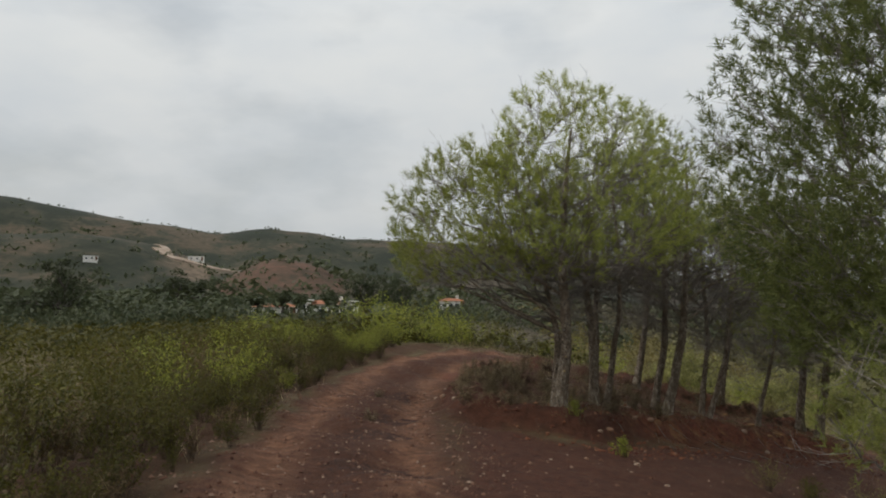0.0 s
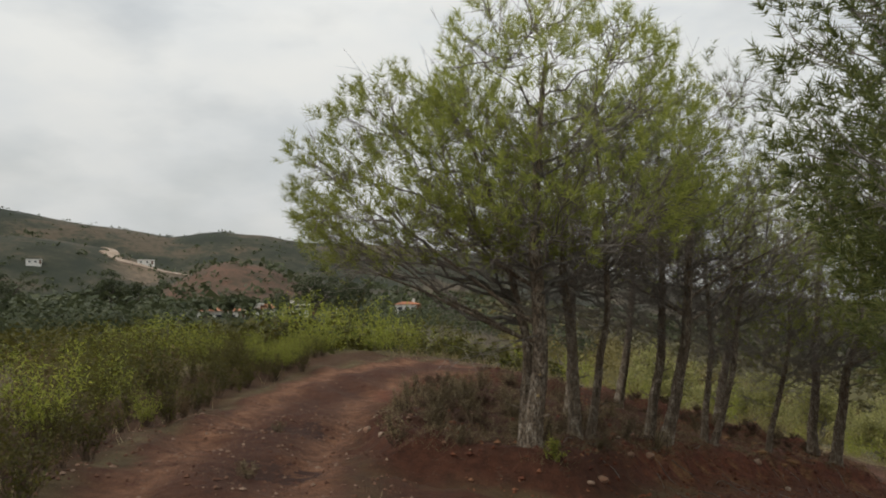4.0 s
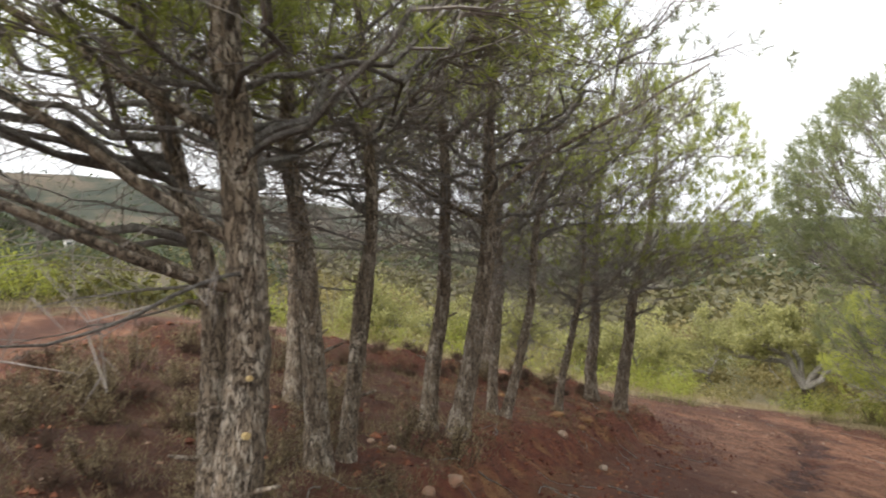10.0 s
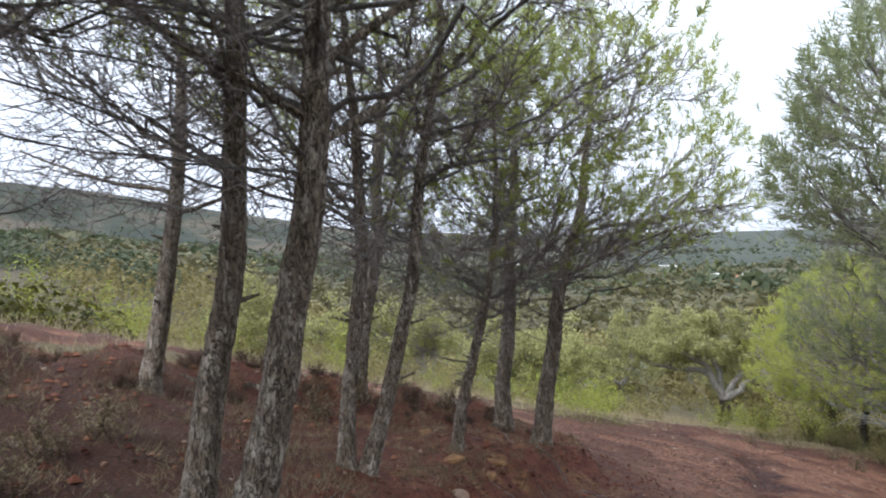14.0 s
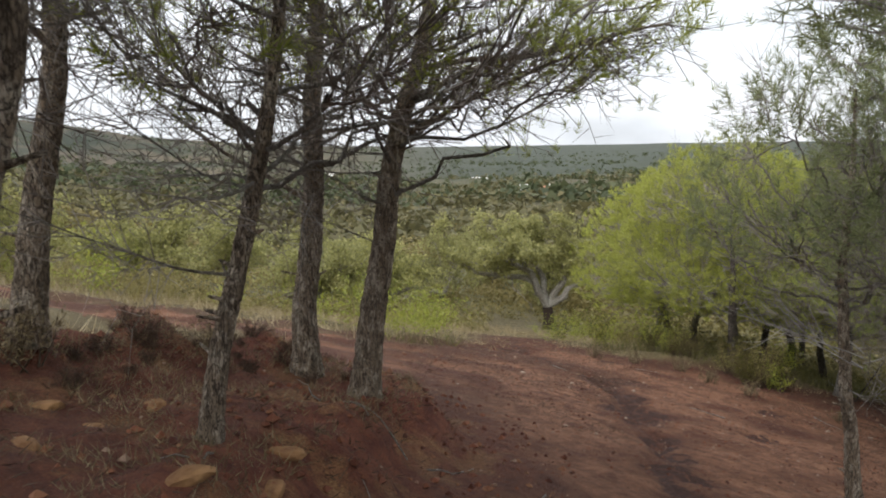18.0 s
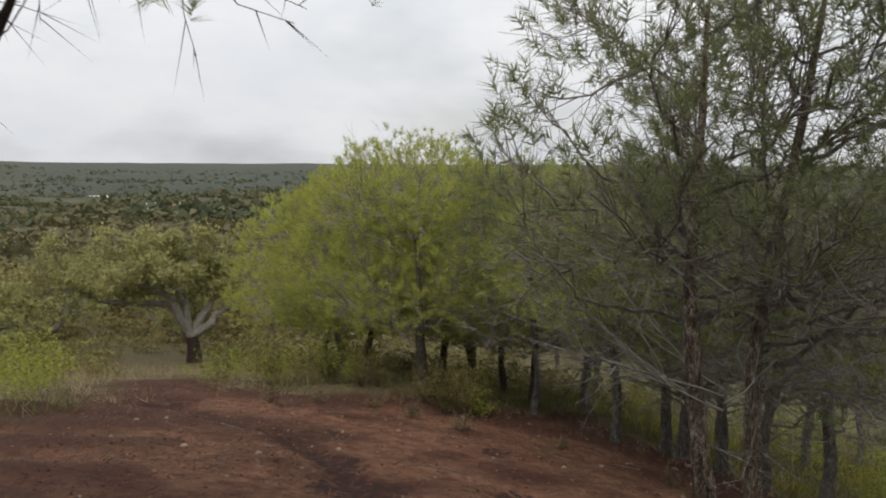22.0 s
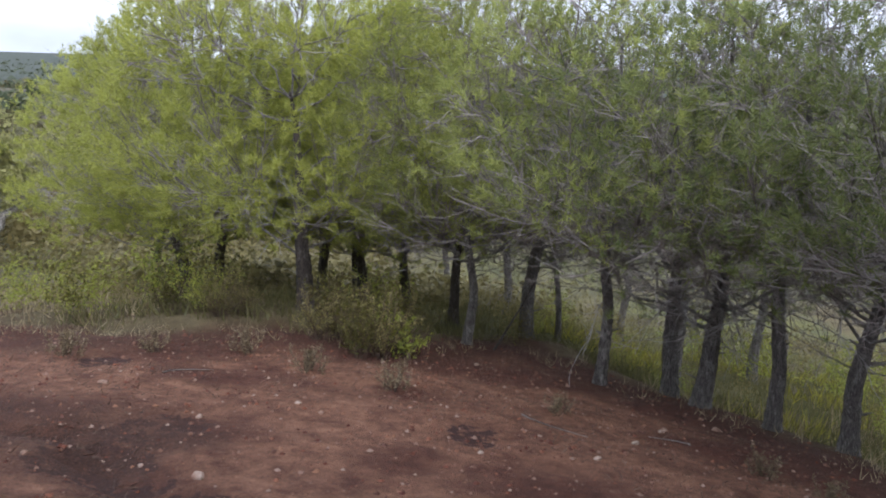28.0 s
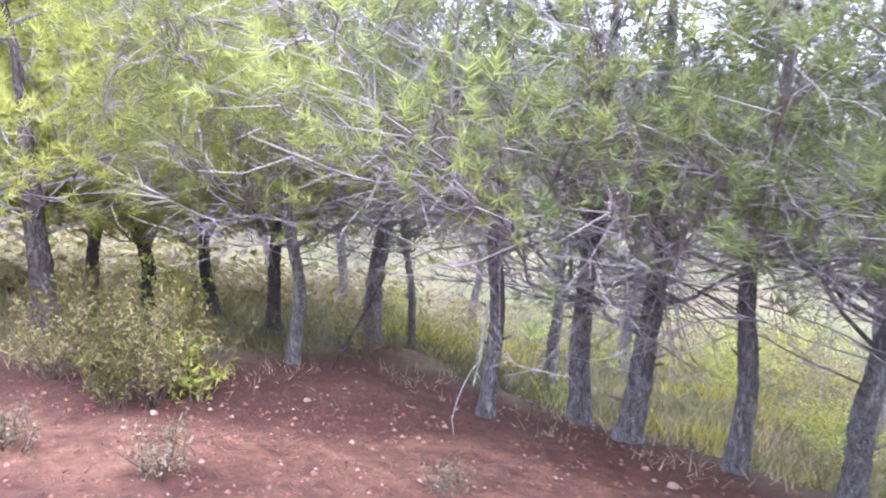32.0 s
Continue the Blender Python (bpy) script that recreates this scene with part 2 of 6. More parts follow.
BLOOM = leaf_mat("yellow_flowers", (0.14, 0.15, 0.035), (0.27, 0.26, 0.045), (0.45, 0.40, 0.06), 0.4)
LITTER = leaf_mat("fallen_pine_litter", (0.035, 0.02, 0.014), (0.075, 0.045, 0.03), (0.12, 0.075, 0.05), 0.05, 0.9)

STONE = Mat("pale_limestone", 0.9)
sc = STONE.co()
STONE.colour(STONE.mix(STONE.ramp(STONE.noise(sc, 9), (0.35, 0.0), (0.7, 1.0)), STONE.ramp(STONE.rand(), (0.0, (0.18, 0.11, 0.075)), (1.0, (0.34, 0.28, 0.22))), (0.20, 0.10, 0.06)))
STONE.bump(STONE.noise(sc, 40), 0.5, 0.01)
STONE = STONE.m
GRAVEL = Mat("track_gravel", 0.9)
GRAVEL.colour(GRAVEL.ramp(GRAVEL.island(), (0.0, (0.07, 0.03, 0.02)), (0.6, (0.15, 0.075, 0.048)), (1.0, (0.25, 0.17, 0.125))))
GRAVEL = GRAVEL.m
CLOD = Mat("red_clods", 0.95)
CLOD.colour(CLOD.ramp(CLOD.island(), (0.0, (0.06, 0.02, 0.013)), (0.7, (0.16, 0.06, 0.033)), (1.0, (0.2, 0.1, 0.056))))
CLOD = CLOD.m


def ground_mat():
    m = Mat("red_earth", 0.95)
    worn, dark, grass, far = m.attr("cover")
    ochre, pit, raw, east = m.attr("soil")
    co = m.co("Object")
    fine, mid, big = m.noise(co, 55, 8, 0.7), m.noise(co, 7, 8, 0.65), m.noise(co, 0.7, 5, 0.6)
    red = m.mix(m.ramp(mid, (0.32, 0.0), (0.68, 1.0)), (0.054, 0.019, 0.011), (0.112, 0.043, 0.024))
    pale = m.mix(m.ramp(mid, (0.3, 0.0), (0.7, 1.0)), (0.16, 0.073, 0.04), (0.305, 0.157, 0.09))
    broken = m.mix(1.0, worn, m.ramp(m.noise(co, 3.4, 9, 0.72), (0.36, 0.15), (0.58, 1.0)), "MULTIPLY")
    earth = m.mix(broken, red, pale)
    rust = m.mix(m.ramp(mid, (0.35, 0.0), (0.65, 1.0)), (0.085, 0.027, 0.017), (0.185, 0.062, 0.033))
    earth = m.mix(raw, earth, rust)
    clay = m.mix(m.ramp(fine, (0.35, 0.0), (0.65, 1.0)), (0.18, 0.085, 0.036), (0.32, 0.185, 0.085))
    earth = m.mix(m.mix(1.0, ochre, m.ramp(m.noise(co, 1.9, 7, 0.65), (0.52, 0.0), (0.64, 0.85)), "MULTIPLY"), earth, clay)
    # hollows and gully are coloured darker than the earth round them
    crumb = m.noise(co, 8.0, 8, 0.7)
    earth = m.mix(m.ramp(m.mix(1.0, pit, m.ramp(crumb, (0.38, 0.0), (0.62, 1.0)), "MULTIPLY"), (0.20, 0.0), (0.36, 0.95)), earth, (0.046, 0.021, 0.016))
    # litter brown; also the tone for tree and shrub shade painted on the ground
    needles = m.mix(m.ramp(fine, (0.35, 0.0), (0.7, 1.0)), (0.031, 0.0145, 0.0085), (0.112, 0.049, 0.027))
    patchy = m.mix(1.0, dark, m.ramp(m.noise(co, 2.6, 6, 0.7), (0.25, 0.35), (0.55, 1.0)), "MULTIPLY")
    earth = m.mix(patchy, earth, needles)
    sod = m.mix(m.ramp(m.noise(co, 3.0, 8, 0.7), (0.35, 0.0), (0.65, 1.0)), (0.075, 0.058, 0.028), (0.16, 0.125, 0.062))
    bare_red, cleared, fields, lush = m.attr("land")
    sod = m.mix(lush, sod, m.mix(m.ramp(m.noise(co, 1.3, 8, 0.7), (0.4, 0.0), (0.62, 1.0)), (0.06, 0.062, 0.025), (0.125, 0.117, 0.032)))
    earth = m.mix(grass, earth, sod)
    woods = m.noise(co, 0.012, 9, 0.7)
    clump = m.ramp(m.noise(co, 0.16, 7, 0.75), (0.38, 0.0), (0.62, 1.0))
    bent = m.mix(0.5, co, m.n.new("ShaderNodeTexNoise").outputs["Color"], "ADD")
    crowns = m.ramp(m.voronoi(bent, 0.22), (0.15, 1.0), (0.75, 0.0))
    hill_w = m.ramp(woods, (0.42, (0.024, 0.03, 0.02)), (0.50, (0.05, 0.05, 0.033)), (0.57, (0.105, 0.08, 0.054)))
    hill_w = m.mix(bare_red, hill_w, m.mix(clump, (0.15, 0.078, 0.053), (0.08, 0.056, 0.037)))
    hill_w = m.mix(cleared, hill_w, m.mix(clump, (0.26, 0.19, 0.135), (0.14, 0.10, 0.068)))
    hill_e = m.ramp(woods, (0.36, (0.08, 0.08, 0.034)), (0.50, (0.115, 0.108, 0.046)), (0.64, (0.155, 0.13, 0.062)))
    hill_e = m.mix(fields, hill_e, m.mix(clump, (0.11, 0.09, 0.055), (0.075, 0.068, 0.04)))
    # eastern land beyond about 400 m turns a greyer green
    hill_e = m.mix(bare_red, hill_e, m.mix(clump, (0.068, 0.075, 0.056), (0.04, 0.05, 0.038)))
    hill = m.mix(east, hill_w, hill_e)
    trees = m.mix(1.0, crowns, m.ramp(m.noise(co, 0.03, 6, 0.7), (0.42, 0.15), (0.58, 0.9)), "MULTIPLY")
    hill = m.mix(trees, hill, m.mix(east, (0.024, 0.03, 0.017), (0.045, 0.05, 0.026)))
    earth = m.mix(far, earth, hill)
    speck = m.ramp(m.mix(0.4, fine, m.noise(co, 170, 5, 0.7)), (0.38, 0.62), (0.62, 1.22))
    m.colour(m.mix(1.0, earth, speck, "MULTIPLY"))
    h = m.mix(0.5, mid, fine)
    m.bump(h, 1.0, 0.07)
    return m.m


EARTH = ground_mat()


# ---- mesh tools ----
def mesh_of(name, verts, faces, mat, smooth=False):
    """One mesh from arrays: verts n x 3, faces a list of arrays, each k x 3 or k x 4."""
    me = bpy.data.meshes.new(name)
    verts = np.asarray(verts, dtype=np.float32)
    loops = np.concatenate([f.ravel() for f in faces]).astype(np.int32)
    sizes = np.concatenate([np.full(len(f), f.shape[1], dtype=np.int32) for f in faces])
    starts = np.concatenate([[0], np.cumsum(sizes)[:-1]]).astype(np.int32)
    me.vertices.add(len(verts))
    me.vertices.foreach_set("co", verts.ravel())
    me.loops.add(len(loops))
    me.loops.foreach_set("vertex_index", loops)
    me.polygons.add(len(sizes))
    me.polygons.foreach_set("loop_start", starts)
    me.polygons.foreach_set("use_smooth", np.full(len(sizes), smooth))
    me.update(calc_edges=True)
    me.materials.append(mat)
    return me


def part(name, data, parent, label=""):
    ob = new(name, data)
    ob.parent = parent
    return tagged(ob, label=label)


class Soup:
    """Collects tubes and blades for one mesh."""

    def __init__(self):
        self.v, self.q, self.t, self.n = [], [], [], 0

    def tube(self, pts, radii, sides, rough=0.0, rng=None, cap=False):
        pts, radii = np.asarray(pts, float), np.asarray(radii, float)
        d = np.gradient(pts, axis=0)
        d /= np.linalg.norm(d, axis=1)[:, None] + 1e-9
        ref = np.array([0.0, 0, 1]) if abs(d[0, 2]) < 0.8 else np.array([1.0, 0, 0])
        a = np.cross(d, ref)
        a /= np.linalg.norm(a, axis=1)[:, None] + 1e-9
        b = np.cross(d, a)
        ang = np.arange(sides) * 2 * np.pi / sides
        r = np.repeat(radii[:, None], sides, 1)
        if rough:
            r = r * (1 + rough * rng.uniform(-1, 1, r.shape))
        ring = pts[:, None] + r[..., None] * (np.cos(ang)[None, :, None] * a[:, None] + np.sin(ang)[None, :, None] * b[:, None])
        k = len(pts)
        i = (np.arange(k - 1)[:, None] * sides + np.arange(sides)[None]).ravel()
        j = (np.arange(k - 1)[:, None] * sides + (np.arange(sides)[None] + 1) % sides).ravel()
        self.q.append(np.stack([i, j, j + sides, i + sides], 1) + self.n)
        self.v.append(ring.reshape(-1, 3))
        self.n += k * sides
        if cap:
            self.v.append(pts[-1:])
            top = self.n - sides
            e = np.arange(sides)
            self.t.append(np.stack([top + e, top + (e + 1) % sides, np.full(sides, self.n)], 1))
            self.n += 1

    def tris(self, verts):
        """verts: k x 3 x 3, loose triangles."""
        k = len(verts)
        self.v.append(verts.reshape(-1, 3))
        self.t.append(np.arange(k * 3).reshape(k, 3) + self.n)
        self.n += k * 3

    def quads(self, verts):
        k = len(verts)
        self.v.append(verts.reshape(-1, 3))
        self.q.append(np.arange(k * 4).reshape(k, 4) + self.n)
        self.n += k * 4

    def mesh(self, name, mat, smooth=False):
        faces = ([np.concatenate(self.q)] if self.q else []) + ([np.concatenate(self.t)] if self.t else [])
        return mesh_of(name, np.concatenate(self.v), faces, mat, smooth)


def unit(v):
    return v / (np.linalg.norm(v, axis=-1, keepdims=True) + 1e-9)


def leaves(soup, rng, at, size, flat=0.55, plain=False):
    """Small four-cornered leaves, each turned its own way."""
    n = len(at)
    d = unit(rng.normal(size=(n, 3)) + np.array([0, 0, 0.5]))
    a = unit(np.cross(d, rng.normal(size=(n, 3))))
    s = (size * rng.uniform(0.65, 1.3, n))[:, None]
    if plain:
        return soup.tris(np.stack([at - a * s * flat * 0.4, at + a * s * flat * 0.4, at + d * s], 1))
    soup.quads(np.stack([at, at + d * s * 0.5 + a * s * flat * 0.5, at + d * s, at + d * s * 0.5 - a * s * flat * 0.5], 1))


# ---- the lie of the land ----
GRADE = np.array([
    [1.24, 0.69, 0.35, 0.28, 0.18, 0.19, 0.50, 0.78, 0.94],
    [0.58, 0.32, 0.21, 0.35, 0.17, 0.44, 0.15, -0.43, -1.07],
    [-0.32, -0.06, 0.14, -0.18, -0.38, 0.80, -0.52, -1.84, -2.96],
    [-1.87, -1.59, -1.51, -2.24, -2.85, -1.81, -2.41, -3.49, -4.56],
    [-4.15, -4.39, -4.74, -5.05, -4.62, -3.96, -4.57, -5.22, -5.92],
    [-6.95, -7.36, -7.70, -7.57, -6.23, -5.36, -6.59, -6.90, -7.10],
    [-9.95, -10.01, -9.86, -9.30, -8.42, -7.90, -8.13, -8.13, -8.10],
    [-12.92, -12.36, -11.68, -10.91, -10.35, -9.95, -9.60, -9.29, -9.01],
    [-15.80, -14.64, -13.57, -12.73, -12.19, -11.72, -11.13, -10.51, -9.91],
])
GX, GY, GSTEP, GN = -14.0, -14.0, 8.0, 9
BANK_TOP = [(0.3, 12.9), (2.3, 12.7), (3.9, 15.2), (5.1, 16.6), (6.6, 17.9), (8.4, 19.6), (10.6, 20.9), (11.3, 21.9), (10.0, 22.6), (7.6, 22.0), (5.2, 22.2), (2.8, 22.4), (0.7, 19.5), (0.0, 15.0)]
CLEARING = [(-0.4, -12), (3.2, -12), (3.4, 0), (4.6, 7.5), (6.6, 12.3), (9.6, 15.0), (13.0, 15.6), (17.2, 15.7), (19.2, 17.2), (21.6, 18.7), (22.8, 19.8), (24.4, 20.8), (23.8, 21.9), (22.4, 22.5), (22.2, 24.2), (20.9, 26.2), (21.8, 28.0), (24.6, 30.6),
            (23.2, 31.2), (18.3, 27.4), (14.6, 25.2), (11.6, 25.0), (11.2, 22.6), (2.0, 11.5), (0.4, 12.2)]
ROAD = [(-0.4, -14), (-0.5, -4), (-0.7, 3), (-1.1, 9), (-1.25, 14), (-1.0, 18), (-0.4, 21.3), (1.3, 24.2), (4.5, 26.6), (8.5, 27.6), (12.5, 26.4), (15.5, 24.4)]
GULLY = [(10.6, 18.1), (12.0, 19.15), (13.8, 20.3), (15.3, 21.75), (16.4, 22.5), (17.4, 23.8), (18.2, 26.3), (21.5, 29.0)]


NORTH_LEDGE = [(2.6, 21.0), (5.4, 21.6), (7.4, 21.5), (9.6, 22.3), (9.7, 22.2), (7.4, 21.3), (5.4, 21.4), (2.6, 20.8)]
HOLLOWS = [(17.75, 23.7, 0.75), (15.35, 21.8, 0.9), (16.3, 22.45, 0.6), (17.3, 23.5, 0.5), (18.2, 23.4, 0.45), (14.2, 20.6, 0.6), (18.2, 26.5, 0.7), (19.3, 26.8, 0.5), (20.0, 25.2, 0.5), (16.6, 20.4, 0.5), (19.0, 21.3, 0.5), (-0.6, 8.2, 0.9), (-0.9, 10.4, 0.8), (-0.8, 12.4, 0.8), (-1.0, 15.2, 0.7)]


def inside(x, y, poly):
    """Signed distance to a closed outline, positive within."""
    d, within = np.full(x.shape, 1e9), np.zeros(x.shape, bool)
    for (ax, ay), (bx, by) in zip(poly, poly[1:] + poly[:1]):
        dx, dy = bx - ax, by - ay
        q = np.clip(((x - ax) * dx + (y - ay) * dy) / (dx * dx + dy * dy), 0, 1)
        d = np.minimum(d, np.hypot(x - ax - q * dx, y - ay - q * dy))
        within ^= ((ay > y) != (by > y)) & (x < dx * (y - ay) / (dy + 1e-12) + ax)
    return np.where(within, d, -d)


def beside(x, y, line):
    """Signed distance from a line (positive to its right) by its nearest piece."""
    best, sign = np.full(x.shape, 1e9), np.ones(x.shape)
    for (ax, ay), (bx, by) in zip(line, line[1:]):
        dx, dy = bx - ax, by - ay
        q = np.clip(((x - ax) * dx + (y - ay) * dy) / (dx * dx + dy * dy), 0, 1)
        d = np.hypot(x - ax - q * dx, y - ay - q * dy)
        s = np.sign((x - ax) * dy - (y - ay) * dx)
        sign = np.where(d < best, s, sign)
        best = np.minimum(best, d)
    return best * sign


def step(v, lo, hi):
    t = np.clip((v - lo) / (hi - lo), 0, 1)
    return t * t * (3 - 2 * t)


def waves(x, y, size, seed, n=9):
    """Smooth random waves between about -1 and 1, with a wavelength near size."""
    r = np.random.default_rng(seed)
    out = np.zeros(np.shape(x))
    for _ in range(n):
        a, k, p = r.uniform(0, 6.28), 6.28 / (size * r.uniform(0.5, 1.8)), r.uniform(0, 6.28)
        out = out + np.sin((x * math.cos(a) + y * math.sin(a)) * k + p)
    return out / math.sqrt(n) / 1.4


def near_height(x, y):
    u, v = np.clip((x - GX) / GSTEP, 1, GN - 2.0001), np.clip((y - GY) / GSTEP, 1, GN - 2.0001)
    i, j = np.floor(u).astype(int), np.floor(v).astype(int)

    def b(t):
        return ((1 - t) ** 3 / 6, (3 * t ** 3 - 6 * t * t + 4) / 6, (-3 * t ** 3 + 3 * t * t + 3 * t + 1) / 6, t ** 3 / 6)

    bu, bv = b(u - i), b(v - j)
    z = np.zeros(np.shape(x))
    for m in range(4):
        for n in range(4):
            z = z + GRADE[i + m - 1, j + n - 1] * bu[m] * bv[n]
    return z


# hills to the north-west: distance, breadth, and the crest's rise in degrees by bearing
RIDGES = [
    (900, 190, [-60, -35, -29, -25.5, -22.7, -19, -17, -15.4, -14, -12.3, -9, -6.7, -3.4, 0, 20, 35, 45, 55, 100], [6.3, 7.2, 7.05, 6.55, 5.95, 5.55, 5.15, 5.05, 5.35, 5.5, 5.2, 4.8, 4.85, 4.6, 3.0, 1.1, 0.1, 0.0, 0.2]),
    (520, 85, [-60, -35, -29, -25, -22, -19.5, -18, -15, -12, 0, 10], [4.0, 5.0, 4.6, 4.9, 4.6, 3.9, 3.3, 2.4, 1.4, 0.6, 0.0]),
    (330, 55, [-60, -24, -18, -15, -13, -11.5, -9, -7.5, -5, 0, 8, 14], [0.5, 0.5, 0.7, 2.0, 3.0, 3.25, 2.9, 2.2, 1.8, 1.2, 0.6, 0.0]),
]


def far_height(x, y):
    r, a = np.hypot(x, y) + 1e-6, np.degrees(np.arctan2(x, y))
    zw = np.interp(r, [0, 40, 70, 130, 300, 450, 700, 4000], [0, 0, -2.5, -1.0, 4.0, 6.0, 8.0, 8.0])
    rough = waves(x, y, 90, 6) * 0.05 + waves(x, y, 35, 16) * 0.03
    for far, wide, bearing, rise in RIDGES:
        crest = (1.6 + np.tan(np.radians(np.interp(a, bearing, rise) * 0.96)) * far)
        z = crest * np.exp(-((r - far) / wide) ** 2) * (1 + rough * step(np.abs(r - far), 0, wide))
        zw = np.maximum(zw, np.where((r > far) & (far > 800), np.maximum(z, crest * 0.8), z))
    east = np.interp(r, [0, 45, 100, 200, 400, 700, 950, 1400, 4000], [-6, -8, -11, -13.5, -16, -17, -15, -10, -5])
    ze = east + step(r, 500, 1000) * 950 * 0.6 * np.tan(np.radians(np.interp(a, RIDGES[0][2], RIDGES[0][3]))) + waves(x, y, 260, 5) * 2.5 * step(r, 180, 700) - np.abs(waves(x, y, 170, 7)) * 7 * step(r, 220, 420) * (1 - step(r, 800, 930))
    for far, wide, lift in ((330, 45, 4.0), (640, 70, 6.0), (1150, 160, 5.0), (2600, 420, 6.0)):
        ze = ze + lift * np.exp(-((r - far) / wide) ** 2) * np.clip(0.55 + waves(x, y, far * 0.35, 80 + far % 7) * 0.5, 0, 1.3)
    f = step(a, 2, 34) * step(-a, -150, -110)
    return zw * (1 - f) + ze * f + waves(x, y, 60, 6) * 1.3 * step(r, 90, 260)


def height(x, y):
    x, y = np.asarray(x, float), np.asarray(y, float)
    out = np.maximum(np.maximum(-9 - x, x - 37), np.maximum(-9 - y, y - 39))
    w = step(out, -3, 30)
    z = near_height(x, y) * (1 - w) + far_height(x, y) * w
    close = 1 - step(out, -2, 6)
    isl = inside(x, y, BANK_TOP) + waves(x, y, 1.3, 31) * 0.10
    z = z + close * (0.40 * step(isl, -0.38, 0.35) - 0.05 * step(isl, 0.2, 1.6))
    side = beside(x, y, ROAD)
    for off in (-0.72, 0.72):
        z = z - close * 0.045 * np.exp(-((side - off) / 0.26) ** 2)
    g = beside(x, y, GULLY)
    z = z - close * (0.12 * np.exp(-((g + waves(x, y, 1.1, 8) * 0.22) / 0.2) ** 2)) * (0.6 + 0.5 * waves(x, y, 0.55, 9))
    for hx, hy, hr in HOLLOWS:
        z = z - 0.05 * close * (1 - step(np.hypot(x - hx, (y - hy) * 1.3) + waves(x, y, 0.7, 52) * 0.15, hr * 0.3, hr))
    face = step(isl, -0.8, -0.2) * (1 - step(isl, 0.3, 1.0))
    z = z + close * face * (0.05 * np.abs(waves(x, y, 0.75, 53)) + 0.022 * waves(x, y, 0.28, 54) - 0.03)
    z = z + close * 0.24 * np.exp(-((inside(x, y, NORTH_LEDGE)) / 0.35) ** 2) * (0.7 + 0.4 * waves(x, y, 1.2, 55))
    bare = inside(x, y, CLEARING)
    verge = step(-bare, 0.0, 0.7) * step(isl * -1, -0.2, 0.5)
    z = z + close * waves(x, y, 1.7, 3) * (0.018 + 0.05 * verge) + close * waves(x, y, 0.5, 4) * (0.008 + 0.018 * verge + 0.022 * step(isl, -0.4, 0.1)) + close * waves(x, y, 0.9, 57) * 0.03 * step(isl, 0.0, 0.6)
    # the lower edge of the clearing breaks away to the meadow
    low = step(x, 14, 17) * step(-bare, 0.2, 1.9) * step(20.6 - y, 0, 2.0)
    z = z + 0.22 * np.exp(-((x - 24.2) ** 2 + (y - 25.0) ** 2) / 6)
    return z - close * 0.55 * low


def lines(lo, hi, pitch, reach, before, after):
    """Coordinates at an even pitch between lo and hi, then ever wider to reach on both sides."""
    def tail(grow):
        out, s, p = [], pitch, 0.0
        while p < reach:
            s *= grow
            p += s
            out.append(p)
        return out
    return np.array([lo - t for t in reversed(tail(before))] + list(np.arange(lo, hi + 1e-6, pitch)) + [hi + t for t in tail(after)])


